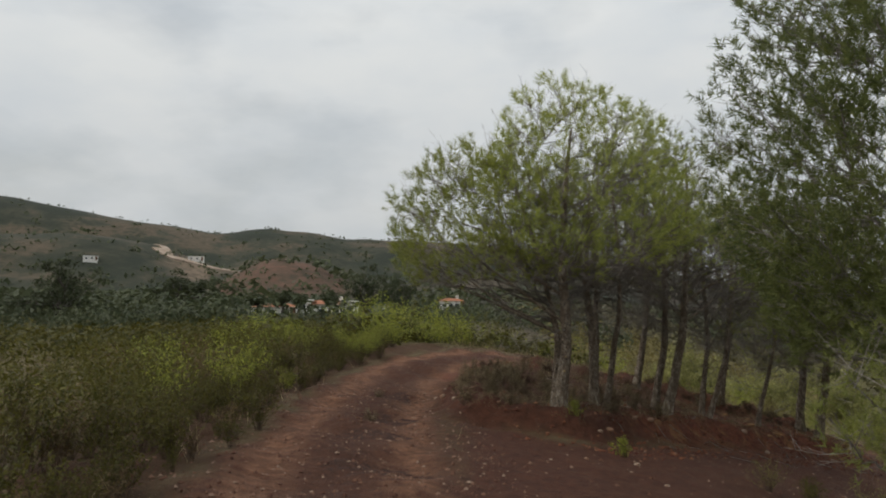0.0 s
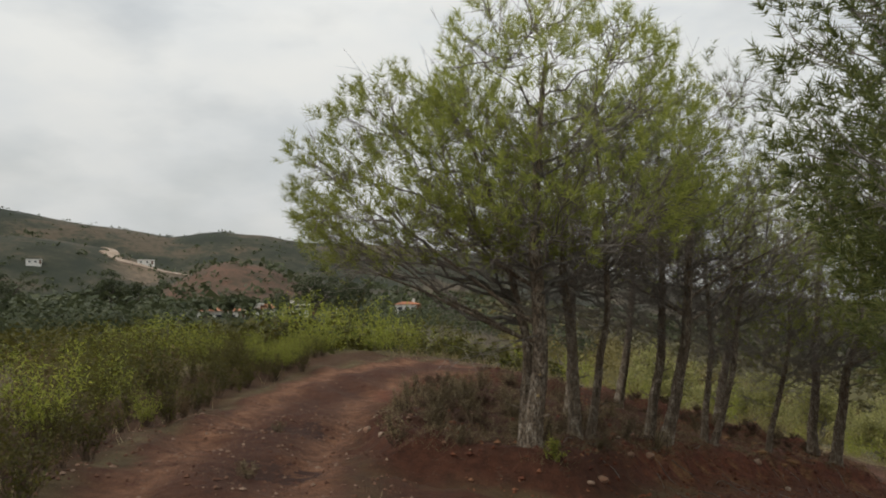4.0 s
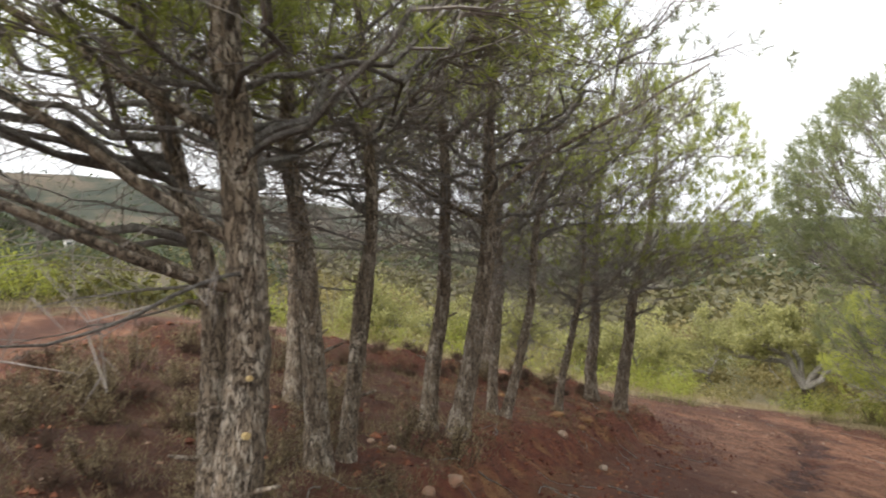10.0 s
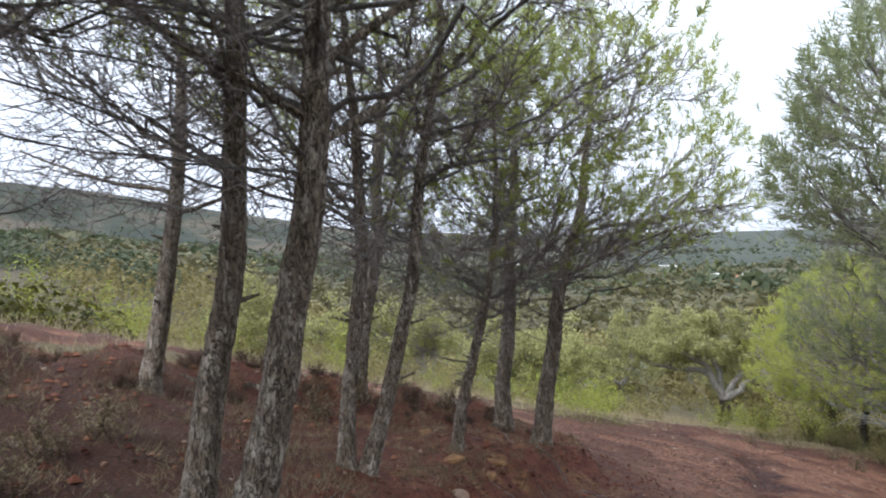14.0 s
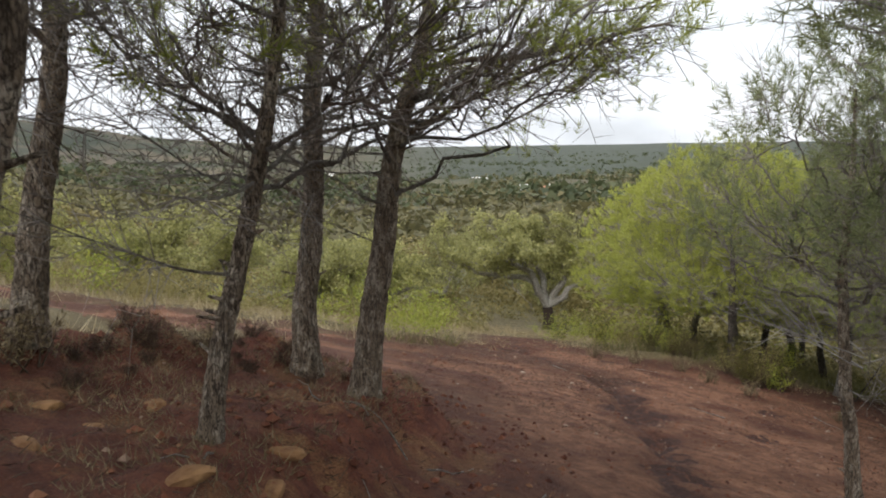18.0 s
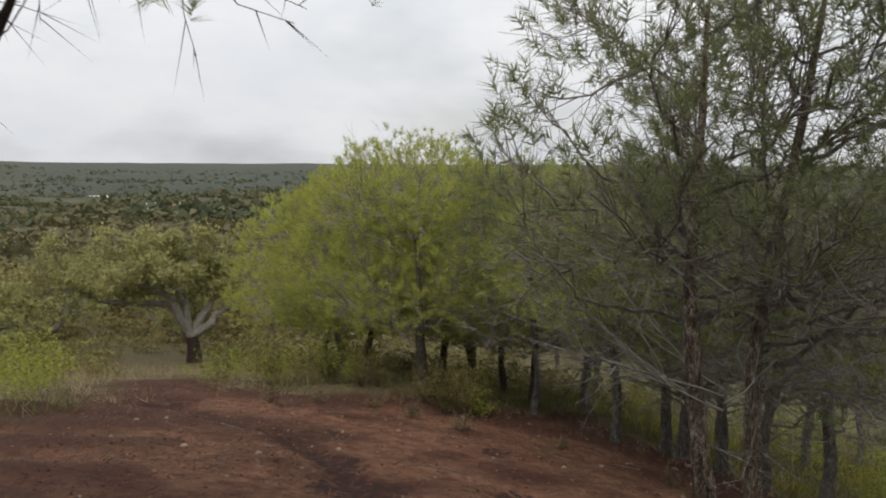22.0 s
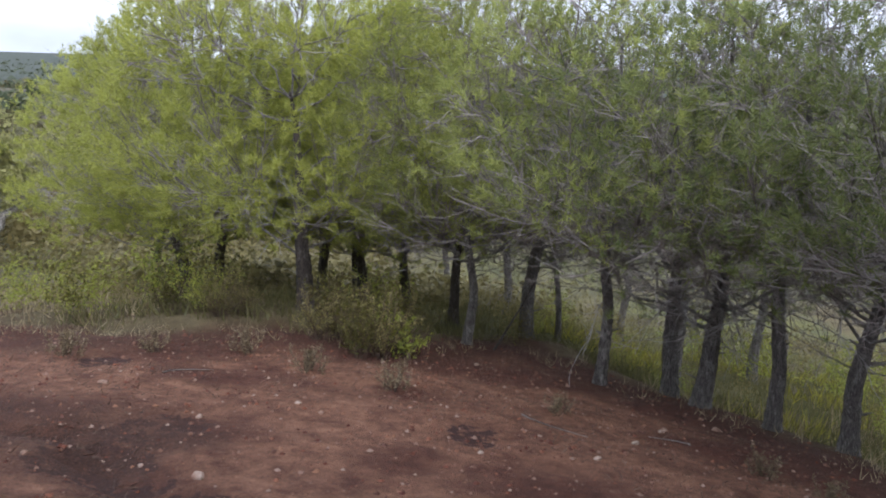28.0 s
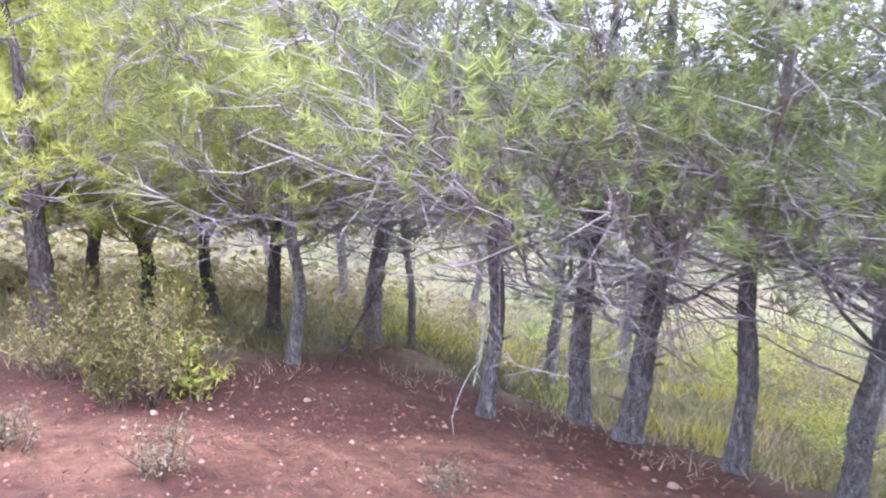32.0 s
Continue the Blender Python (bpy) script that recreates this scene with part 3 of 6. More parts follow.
def build_ground():
    xs, ys = lines(-4, 23.5, 0.155, 4200, 1.065, 1.075), lines(5, 28, 0.155, 4200, 1.3, 1.055)
    x, y = np.meshgrid(xs, ys, indexing="ij")
    z = height(x, y)
    nx, ny = x.shape
    i = (np.arange(nx - 1)[:, None] * ny + np.arange(ny - 1)[None]).ravel()
    me = mesh_of("ground", np.stack([x, y, z], -1).reshape(-1, 3), [np.stack([i, i + ny, i + ny + 1, i + 1], 1)], EARTH, True)
    ragged = waves(x, y, 1.6, 12) * 0.35 + waves(x, y, 0.5, 13) * 0.15
    side, bare, isl = beside(x, y, ROAD), inside(x, y, CLEARING), inside(x, y, BANK_TOP)
    lane = step(1.35 - np.abs(side) + ragged * 0.4, 0, 0.35)
    wheel = np.exp(-((np.abs(side) - 0.74) / 0.34) ** 2) * lane
    trod = step(bare + ragged, 0.4, 1.6) * (1 - step(isl, -0.9, -0.2))
    gully = np.exp(-((beside(x, y, GULLY) + waves(x, y, 1.1, 8) * 0.22) / 0.27) ** 2)
    # trod earth stays darker west of x = 8 and pales eastward
    worn = np.clip(wheel * 0.95 + trod * step(waves(x, y, 2.4, 14) + waves(x, y, 0.8, 15) * 0.5, -1.3, 0.6) * (0.10 + 1.0 * step(x, 8, 12.5)) , 0, 1) * (1 - 0.8 * gully)
    soil = np.maximum(lane, step(bare + ragged, -0.2, 0.3))
    soil = np.maximum(soil, step(isl, -0.5, -0.1))
    # litter under the island pines, its tone deepened for their crowns' shade
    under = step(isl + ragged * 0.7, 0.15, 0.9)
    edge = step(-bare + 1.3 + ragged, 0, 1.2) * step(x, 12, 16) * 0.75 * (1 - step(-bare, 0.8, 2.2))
    litter = step(isl, -2.6, -1.4) * (1 - step(isl, -0.4, 0.0)) * step(y - 0.75 * x, 11, 13.5) * (1 - lane)
    # dark gap under the verge shrubs: their shade painted along the track's left edge
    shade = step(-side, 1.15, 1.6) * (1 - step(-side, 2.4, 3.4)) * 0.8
    # shade of the right-hand pines painted onto the earth and path, over litter
    bough_shade = np.maximum(step(3.4 - np.hypot(x - 6.0, y - 8.6) + ragged, 0, 1.6), step(2.4 - np.hypot(x - 10.6, y - 15.4) + ragged, 0, 1.8) * 0.8)
    bough_shade = np.maximum(bough_shade, np.exp(-((beside(x, y, [(3.4, 6.0), (5.6, 11.6), (9.0, 14.6)]) + ragged) / 1.5) ** 2) * 0.75)
    # all dark cover together: litter, the track's middle and the painted shade
    dark = np.clip(np.maximum.reduce([under * 0.85 * (1 - 0.6 * step(x, 4.5, 7)), litter * 0.85, shade, edge, gully * 0.2, lane * 0.5 * (1 - wheel), bough_shade * 0.95]), 0, 1)
    grass = (1 - soil) * step(ragged - bare, -0.3, 0.8) * (1 - litter * 0.9) * (1 - shade) * (1 - bough_shade)
    far = step(np.hypot(x - 8, y - 14), 28, 60)
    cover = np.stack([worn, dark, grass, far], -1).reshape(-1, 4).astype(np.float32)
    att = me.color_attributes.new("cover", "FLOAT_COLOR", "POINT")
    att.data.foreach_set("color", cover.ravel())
    face = step(isl, -1.1, -0.3) * (1 - step(isl, 0.5, 1.4) * (1 - 0.75 * step(x, 4.5, 7))) * step(x + y, 17, 20)
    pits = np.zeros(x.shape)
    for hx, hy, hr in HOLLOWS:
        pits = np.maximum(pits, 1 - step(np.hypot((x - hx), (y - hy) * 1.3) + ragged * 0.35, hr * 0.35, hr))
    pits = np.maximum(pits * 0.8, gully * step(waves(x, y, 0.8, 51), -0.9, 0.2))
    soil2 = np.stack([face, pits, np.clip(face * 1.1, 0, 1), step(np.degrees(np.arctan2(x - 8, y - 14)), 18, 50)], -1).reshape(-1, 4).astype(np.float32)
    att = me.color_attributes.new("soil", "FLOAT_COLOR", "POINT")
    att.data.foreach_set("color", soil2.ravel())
    # land cover of the hills: bare red slopes and pale cleared patches
    r, a = np.hypot(x, y), np.degrees(np.arctan2(x, y))
    patchy = waves(x, y, 60, 71) * 0.5 + waves(x, y, 22, 72) * 0.4
    red = step(np.exp(-((r - 310) / 75) ** 2) * step(a, -19, -14) * (1 - step(a, -9, -4)) + patchy * 0.3, 0.3, 0.65)
    cleared = np.maximum(step(0.9 - np.hypot((a + 17.6) / 1.7, (r - 490) / 40) + patchy * 0.4, 0, 0.3), step(0.8 - np.hypot((a + 14) / 1.6, (r - 690) / 70) + patchy * 0.4, 0, 0.3) * 0.7)
    cleared = np.maximum(cleared, step(0.8 - np.hypot((a + 29) / 3, (r - 640) / 60) + patchy * 0.4, 0, 0.3) * 0.5)
    brown = step(r, 120, 210) * (1 - step(r, 370 + patchy * 60, 450 + patchy * 60)) * step(patchy, -0.9, 0.2)
    # to the east this channel marks the farther land, which is greyer green
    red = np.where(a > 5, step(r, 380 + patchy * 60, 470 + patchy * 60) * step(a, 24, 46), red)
    meadow = step(x, 14, 17) * step(-bare, 0.2, 1.5) * (1 - step(y - 0.1 * x, 19.5, 23)) * (1 - step(r, 45, 70)) * step(waves(x, y, 5, 73), -1.0, 0.3)
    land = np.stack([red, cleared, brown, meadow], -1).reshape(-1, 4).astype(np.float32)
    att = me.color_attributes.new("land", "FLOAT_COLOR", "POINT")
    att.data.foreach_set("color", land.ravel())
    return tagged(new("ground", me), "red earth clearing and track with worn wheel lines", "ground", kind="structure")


def at_ground(x, y):
    return float(height(np.array([x]), np.array([y]))[0])


# ---- trees ----
def bend(start, way, length, up, n, rng, wobble=0.12):
    """A limb's line: leaves along way and turns up (or down) on its course."""
    pts, d = [np.array(start, float)], unit(np.array(way, float))
    for _ in range(n):
        d = unit(d + np.array([0, 0, up / n]) + rng.normal(size=3) * wobble)
        pts.append(pts[-1] + d * length / n)
    return np.array(pts)


def strands(soup, a, b, c, ra, rc):
    """Many thin three-sided twigs at once: from a past b to c (n x 3 each), tapering."""
    n = len(a)
    d = unit(c - a)
    s = unit(np.cross(d, np.array([0.31, 0.22, 0.93])))
    t = np.cross(d, s)
    ra, rc = np.broadcast_to(ra, n)[:, None, None], np.broadcast_to(rc, n)[:, None, None]
    ang = np.arange(3) * 2.0944
    off = np.cos(ang)[None, :, None] * s[:, None] + np.sin(ang)[None, :, None] * t[:, None]
    rings = np.stack([a[:, None] + off * ra, b[:, None] + off * (ra + rc) / 2, c[:, None] + off * rc], 1)
    k = np.arange(3)
    side = np.concatenate([np.stack([j * 3 + k, j * 3 + (k + 1) % 3, j * 3 + 3 + (k + 1) % 3, j * 3 + 3 + k], 1) for j in (0, 1)])
    soup.q.append((side[None] + np.arange(n)[:, None, None] * 9).reshape(-1, 4) + soup.n)
    soup.v.append(rings.reshape(-1, 3))
    soup.n += n * 9


def spikes(soup, a, c, r):
    """Many pointed three-sided twigs from a to c."""
    n = len(a)
    d = unit(c - a)
    s = unit(np.cross(d, np.array([0.31, 0.22, 0.93])))
    t = np.cross(d, s)
    ring = [a + (s * math.cos(k * 2.0944) + t * math.sin(k * 2.0944)) * r for k in range(3)]
    soup.v.append(np.stack(ring + [c], 1).reshape(-1, 3))
    soup.t.append((np.array([(0, 1, 3), (1, 2, 3), (2, 0, 3)])[None] + np.arange(n)[:, None, None] * 4).reshape(-1, 3) + soup.n)
    soup.n += n * 4


def brushes(soup, rng, at, way, size, count, width):
    """Round tufts of needles at shoot ends: at and way are n x 3, size n."""
    p, w, s = np.repeat(at, count, 0), np.repeat(unit(way), count, 0), np.repeat(size, count)[:, None]
    f = rng.uniform(0, 1, (len(p), 1))
    side = unit(np.cross(w, rng.normal(size=p.shape)))
    base = p + w * s * (f * 0.7 - 0.5)
    d = unit(w * (0.25 + 0.75 * f) + side * rng.uniform(0.5, 1.1, (len(p), 1)))
    tip = base + d * s * rng.uniform(0.5, 0.8, (len(p), 1))
    across = unit(np.cross(d, rng.normal(size=p.shape))) * width * rng.uniform(0.7, 1.2, (len(p), 1))
    soup.tris(np.stack([base - across, base + across, tip], 1))


def clusters(pts, k, rng):
    """Gathers points into k bunches by nearness."""
    c = pts[rng.choice(len(pts), k, replace=False)]
    for _ in range(6):
        own = ((pts[:, None] - c[None]) ** 2).sum(2).argmin(1)
        c = np.array([pts[own == i].mean(0) if (own == i).any() else c[i] for i in range(k)])
    return ((pts[:, None] - c[None]) ** 2).sum(2).argmin(1), c


def arc(a, c, sag, n, rng, wobble):
    """A line from a to c that first runs flat and then turns up."""
    t = np.linspace(0, 1, n)[:, None]
    mid = a * 0.42 + c * 0.58 - np.array([0, 0, sag])
    line = (1 - t) ** 2 * a + 2 * t * (1 - t) * mid + t * t * c
    return line + rng.normal(size=(n, 3)) * wobble * np.sin(t * np.pi)


def along(line, f):
    """Points at shares f of a line."""
    u = np.linspace(0, 1, len(line))
    return np.stack([np.interp(f, u, line[:, k]) for k in range(3)], 1)


def make_pine(base, tall, r=0.1, low=1.8, reach=2.2, shift=(0, 0), path=(), seed=0, mat=None, bark=None, tips=520, limbs=16, dead=420, clothed=0.0, label="", group="", size=0.17, blades=30, width=0.0045, extra=(), stubs=0, lobe=0.14, fill=0.62, whorls=0, away=None, sides=20, crisp=0.0, stem_share=0.84):
    """A stone pine: a bent trunk, limbs that spread and turn up, fine bare twigs within, and brushes of needles on the crown's dome alone.
    low, tall, reach, shift: the dome's foot, top, radius and offset; path: the trunk's bends (height, aside x, aside y); clothed: how far down the dome's underside is green."""
    rng = np.random.default_rng(seed)
    mat, bark = mat or NEEDLE, bark or BARK
    x0, y0 = base
    tree = tagged(new("pine_tree"), label or "young pine with flaking bark and thin crown", "tree", group)
    tree.location = (x0, y0, at_ground(x0, y0) - 0.06)
    top = tall * stem_share
    knots = [(0.0, 0.0, 0.0)] + [(h + 0.06, u, v) for h, u, v in path]
    last = knots[-1]
    knots.append((top, last[1] + (shift[0] - last[1]) * 0.6, last[2] + (shift[1] - last[2]) * 0.6))
    f = np.linspace(0, 1, 26)
    kz = np.array([k[0] for k in knots])
    sway = np.cumsum(rng.normal(size=(26, 2)) * 0.018, 0) * (f * (1 - f) * 4)[:, None]
    line = np.stack([np.interp(f * top, kz, [k[1] for k in knots]) + sway[:, 0], np.interp(f * top, kz, [k[2] for k in knots]) + sway[:, 1], f * top], 1)
    line[1:-1, :2] = (line[:-2, :2] + 2 * line[1:-1, :2] + line[2:, :2]) / 4
    rad = r * (1 - 0.88 * f ** 1.15) * (1 + 0.42 * np.exp(-f * tall / 0.22)) + 0.006
    stem = Soup()
    fine = np.linspace(0, 1, sides * 9 // 2) ** 1.15
    stem.tube(along(line, fine), np.interp(fine, f, rad), sides, 0.085, rng, True)
    part("trunk", stem.mesh("trunk", bark, True), tree)
    for i in range(stubs):
        h = rng.uniform(0.35, max(low, 1.0))
        a, at = rng.uniform(0, 6.28), along(line, np.array([h / top]))[0]
        rr, peg = np.interp(h / top, f, rad), Soup()
        way = np.array([math.cos(a), math.sin(a), 0.3])
        peg.tube(np.stack([at + way * rr * 0.7, at + way * (rr + rng.uniform(0.02, 0.05)), at + way * (rr + rng.uniform(0.06, 0.16))]), [0.016, 0.012, 0.007], 6, 0.15, rng, True)
        part("stub", peg.mesh("stub", bark, True), tree, "broken branch stub")
    # the dome
    mid_z = low + 0.36 * (tall - low)
    n = tips
    up = 1 - 1.75 * (np.arange(n) + 0.5) / n
    spin = np.arange(n) * 2.39996 + rng.uniform(0, 6.28)
    d = unit(np.stack([np.cos(spin) * np.sqrt(1 - up ** 2), np.sin(spin) * np.sqrt(1 - up ** 2), up], 1) + rng.normal(size=(n, 3)) * 0.06)
    turn = np.arctan2(d[:, 1], d[:, 0])
    ph = rng.uniform(0, 6.28, 4)
    swell = 1 + lobe * (np.sin(turn * 2 + ph[0]) * 0.5 + np.sin(turn * 3 + ph[1] + d[:, 2] * 2) * 0.5 + np.sin(turn * 5 + ph[2]) * np.cos(d[:, 2] * 4 + ph[3]) * 0.45)
    deep = rng.uniform(0, 1, n) ** 0.45
    u = fill + (1 - fill) * deep
    u = np.where(d[:, 2] > 0.25, np.maximum(u, crisp), u) * swell
    tip = np.stack([d[:, 0] * reach * u + shift[0], d[:, 1] * reach * u + shift[1], mid_z + np.where(d[:, 2] > 0, (tall - 0.12 - mid_z), (mid_z - low)) * d[:, 2] * np.minimum(u, 1.06)], 1)
    limb_of, centre = clusters(tip, limbs, rng)
    twigs, ends, ways, inner, hung = Soup(), [], [], [], []
    for i in range(limbs):
        mine = tip[limb_of == i]
        if len(mine) < 3:
            continue
        c = centre[i]
        axis = np.array([np.interp(c[2], line[:, 2], line[:, k]) for k in (0, 1)])
        flat = np.linalg.norm(c[:2] - axis)
        h = np.clip(c[2] - 0.15 - flat * rng.uniform(0.35, 0.75), low * rng.uniform(0.75, 1.2), top * 0.97)
        at = along(line, np.array([h / top]))[0]
        goal = at + (c - at) * 0.86
        limb_line = arc(at, goal, 0.16 * flat, 10, rng, 0.035 * (0.4 + flat))
        span = np.linalg.norm(goal - at)
        rb = min(0.55 * np.interp(h / top, f, rad), 0.006 + 0.0062 * span)
        limb = Soup()
        limb.tube(limb_line, rb * (1 - 0.78 * np.linspace(0, 1, 10)) + 0.002, 7, 0.06, rng)
        part("limb", limb.mesh("limb", LIMB, True), tree)
        inner.append(limb_line)
        k = max(1, len(mine) // 7)
        sub_of, sub_c = clusters(mine, k, rng)
        for j in range(k):
            own = mine[sub_of == j]
            if not len(own):
                continue
            near = np.clip(np.linalg.norm(limb_line - sub_c[j], axis=1).argmin() / 9 - rng.uniform(0.15, 0.4), 0.2, 1.0)
            p = along(limb_line, np.array([near]))[0]
            sec = arc(p, p + (sub_c[j] - p) * 0.88, 0.1 * np.linalg.norm(sub_c[j] - p), 5, rng, 0.03)
            twigs.tube(sec, np.linspace(0.0085, 0.004, 5), 4)
            inner.append(sec)
            g = rng.uniform(0.45, 1.0, len(own))
            a = along(sec, g)
            b = (a + own) / 2 - np.array([0, 0, 0.12]) * np.linalg.norm(own - a, axis=1)[:, None] + rng.normal(size=a.shape) * 0.02
            spikes(twigs, a, own, 0.0055)
            ends.append(own)
            w = unit(own - b) * 0.6 + unit(own - np.array([shift[0], shift[1], mid_z * 0.9])) * 0.35 + np.array([0, 0, 0.5]) + rng.normal(size=own.shape) * 0.16
            ways.append(w)
    for own in extra:
        h, turn0, rise, length, up = own
        at = along(line, np.array([h / top]))[0]
        limb_line = bend(at, (math.cos(turn0), math.sin(turn0), rise), length, up, 9, rng, 0.06)
        limb = Soup()
        limb.tube(limb_line, min(0.36 * np.interp(h / top, f, rad), 0.008 + 0.0085 * length) * (1 - 0.75 * np.linspace(0, 1, 10)) + 0.003, 9, 0.05, rng)
        part("limb", limb.mesh("limb", bark, True), tree, "thick spreading limb")
        inner += [limb_line, limb_line]
        if up < 0:
            a = along(limb_line, rng.uniform(0.3, 1.0, 70))
            way = unit(unit(rng.normal(size=a.shape)) * 0.9 + unit(limb_line[-1] - limb_line[0]) * 0.7 + np.array([0, 0, -0.25]))
            c = a + way * rng.uniform(0.25, 0.75, (70, 1))
            strands(twigs, a, (a + c) / 2 - np.array([0, 0, 0.05]), c, 0.0045, 0.0025)
            hung.append(c)
    # thin dead boughs below the dome
    for i in range(whorls):
        h = rng.uniform(max(0.9, low * 0.62), low + 0.9)
        a = rng.uniform(0, 6.28) if away is None else away + rng.uniform(-1.75, 1.75)
        at = along(line, np.array([h / top]))[0]
        limb_line = bend(at, (math.cos(a), math.sin(a), rng.uniform(-0.1, 0.35)), reach * rng.uniform(0.45, 0.85), rng.uniform(0.0, 0.4), 9, rng, 0.09)
        limb = Soup()
        limb.tube(limb_line, np.linspace(rng.uniform(0.007, 0.011), 0.003, 10), 6, 0.05, rng)
        part("limb", limb.mesh("limb", LIMB, True), tree)
        inner += [limb_line, limb_line]
    # bare twigs within the crown, forked twice
    if dead:
        m = len(inner)
        pick = rng.integers(0, m, dead)
        g = rng.uniform(0.12, 1.0, dead)
        a = np.stack([along(inner[i], np.array([q]))[0] for i, q in zip(pick, g)])
        run = np.stack([unit(inner[i][-1] - inner[i][0]) for i in pick])
        way = unit(run * 0.7 + unit(rng.normal(size=a.shape)) * 0.8 + np.array([0, 0, -0.05]))
        length = rng.uniform(0.25, 0.75, dead)[:, None]
        c = a + way * length + np.array([0, 0, 0.12]) * length
        c[:, 2] = np.maximum(c[:, 2], low * 0.8 + 0.25 * (c[:, 2] - low * 0.8))
        b = a + way * length * 0.5 - np.array([0, 0, 0.05]) * length + rng.normal(size=a.shape) * 0.03
        strands(twigs, a, b, c, 0.0036, 0.0018)
        for _ in range(3):
            q = rng.uniform(0.25, 0.95, dead)[:, None]
            a2 = np.where(q < 0.5, a + (b - a) * q * 2, b + (c - b) * (q * 2 - 1))
            way2 = unit(way * 0.8 + unit(rng.normal(size=a.shape)) * 0.75 + np.array([0, 0, 0.1]))
            l2 = length * rng.uniform(0.25, 0.6, dead)[:, None]
            c2 = a2 + way2 * l2
            spikes(twigs, a2, c2, 0.003)
    tagged(part("branchwork", twigs.mesh("branchwork", TWIG), tree, "thin grey twigs"), kind="stuff")
    ends, ways = np.concatenate(ends), np.concatenate(ways)
    # the underside stays bare
    share = (ends[:, 2] - low) / (tall - low)
    keep = share + rng.normal(size=len(ends)) * 0.10 > 0.24 - clothed
    ends, ways = ends[keep], ways[keep]
    foliage = Soup()
    brushes(foliage, rng, ends, ways, size * rng.uniform(0.75, 1.25, len(ends)), blades, width)
    # side shoots round each leading shoot
    brushes(foliage, rng, ends + rng.normal(size=ends.shape) * 0.09 - unit(ways) * 0.05, ways + rng.normal(size=ends.shape) * 0.35, size * rng.uniform(0.65, 1.0, len(ends)), blades * 2 // 3, width)
    for c in hung:
        brushes(foliage, rng, c, rng.normal(size=c.shape) * 0.35 + np.array([0, 0, 0.6]), rng.uniform(0.09, 0.14, len(c)), 34, 0.0022)
    tagged(part("crown", foliage.mesh("crown", mat), tree, "brushes of green needles"), kind="stuff")
    return tree


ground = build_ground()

ISLAND = "pines on the bank between the tracks"
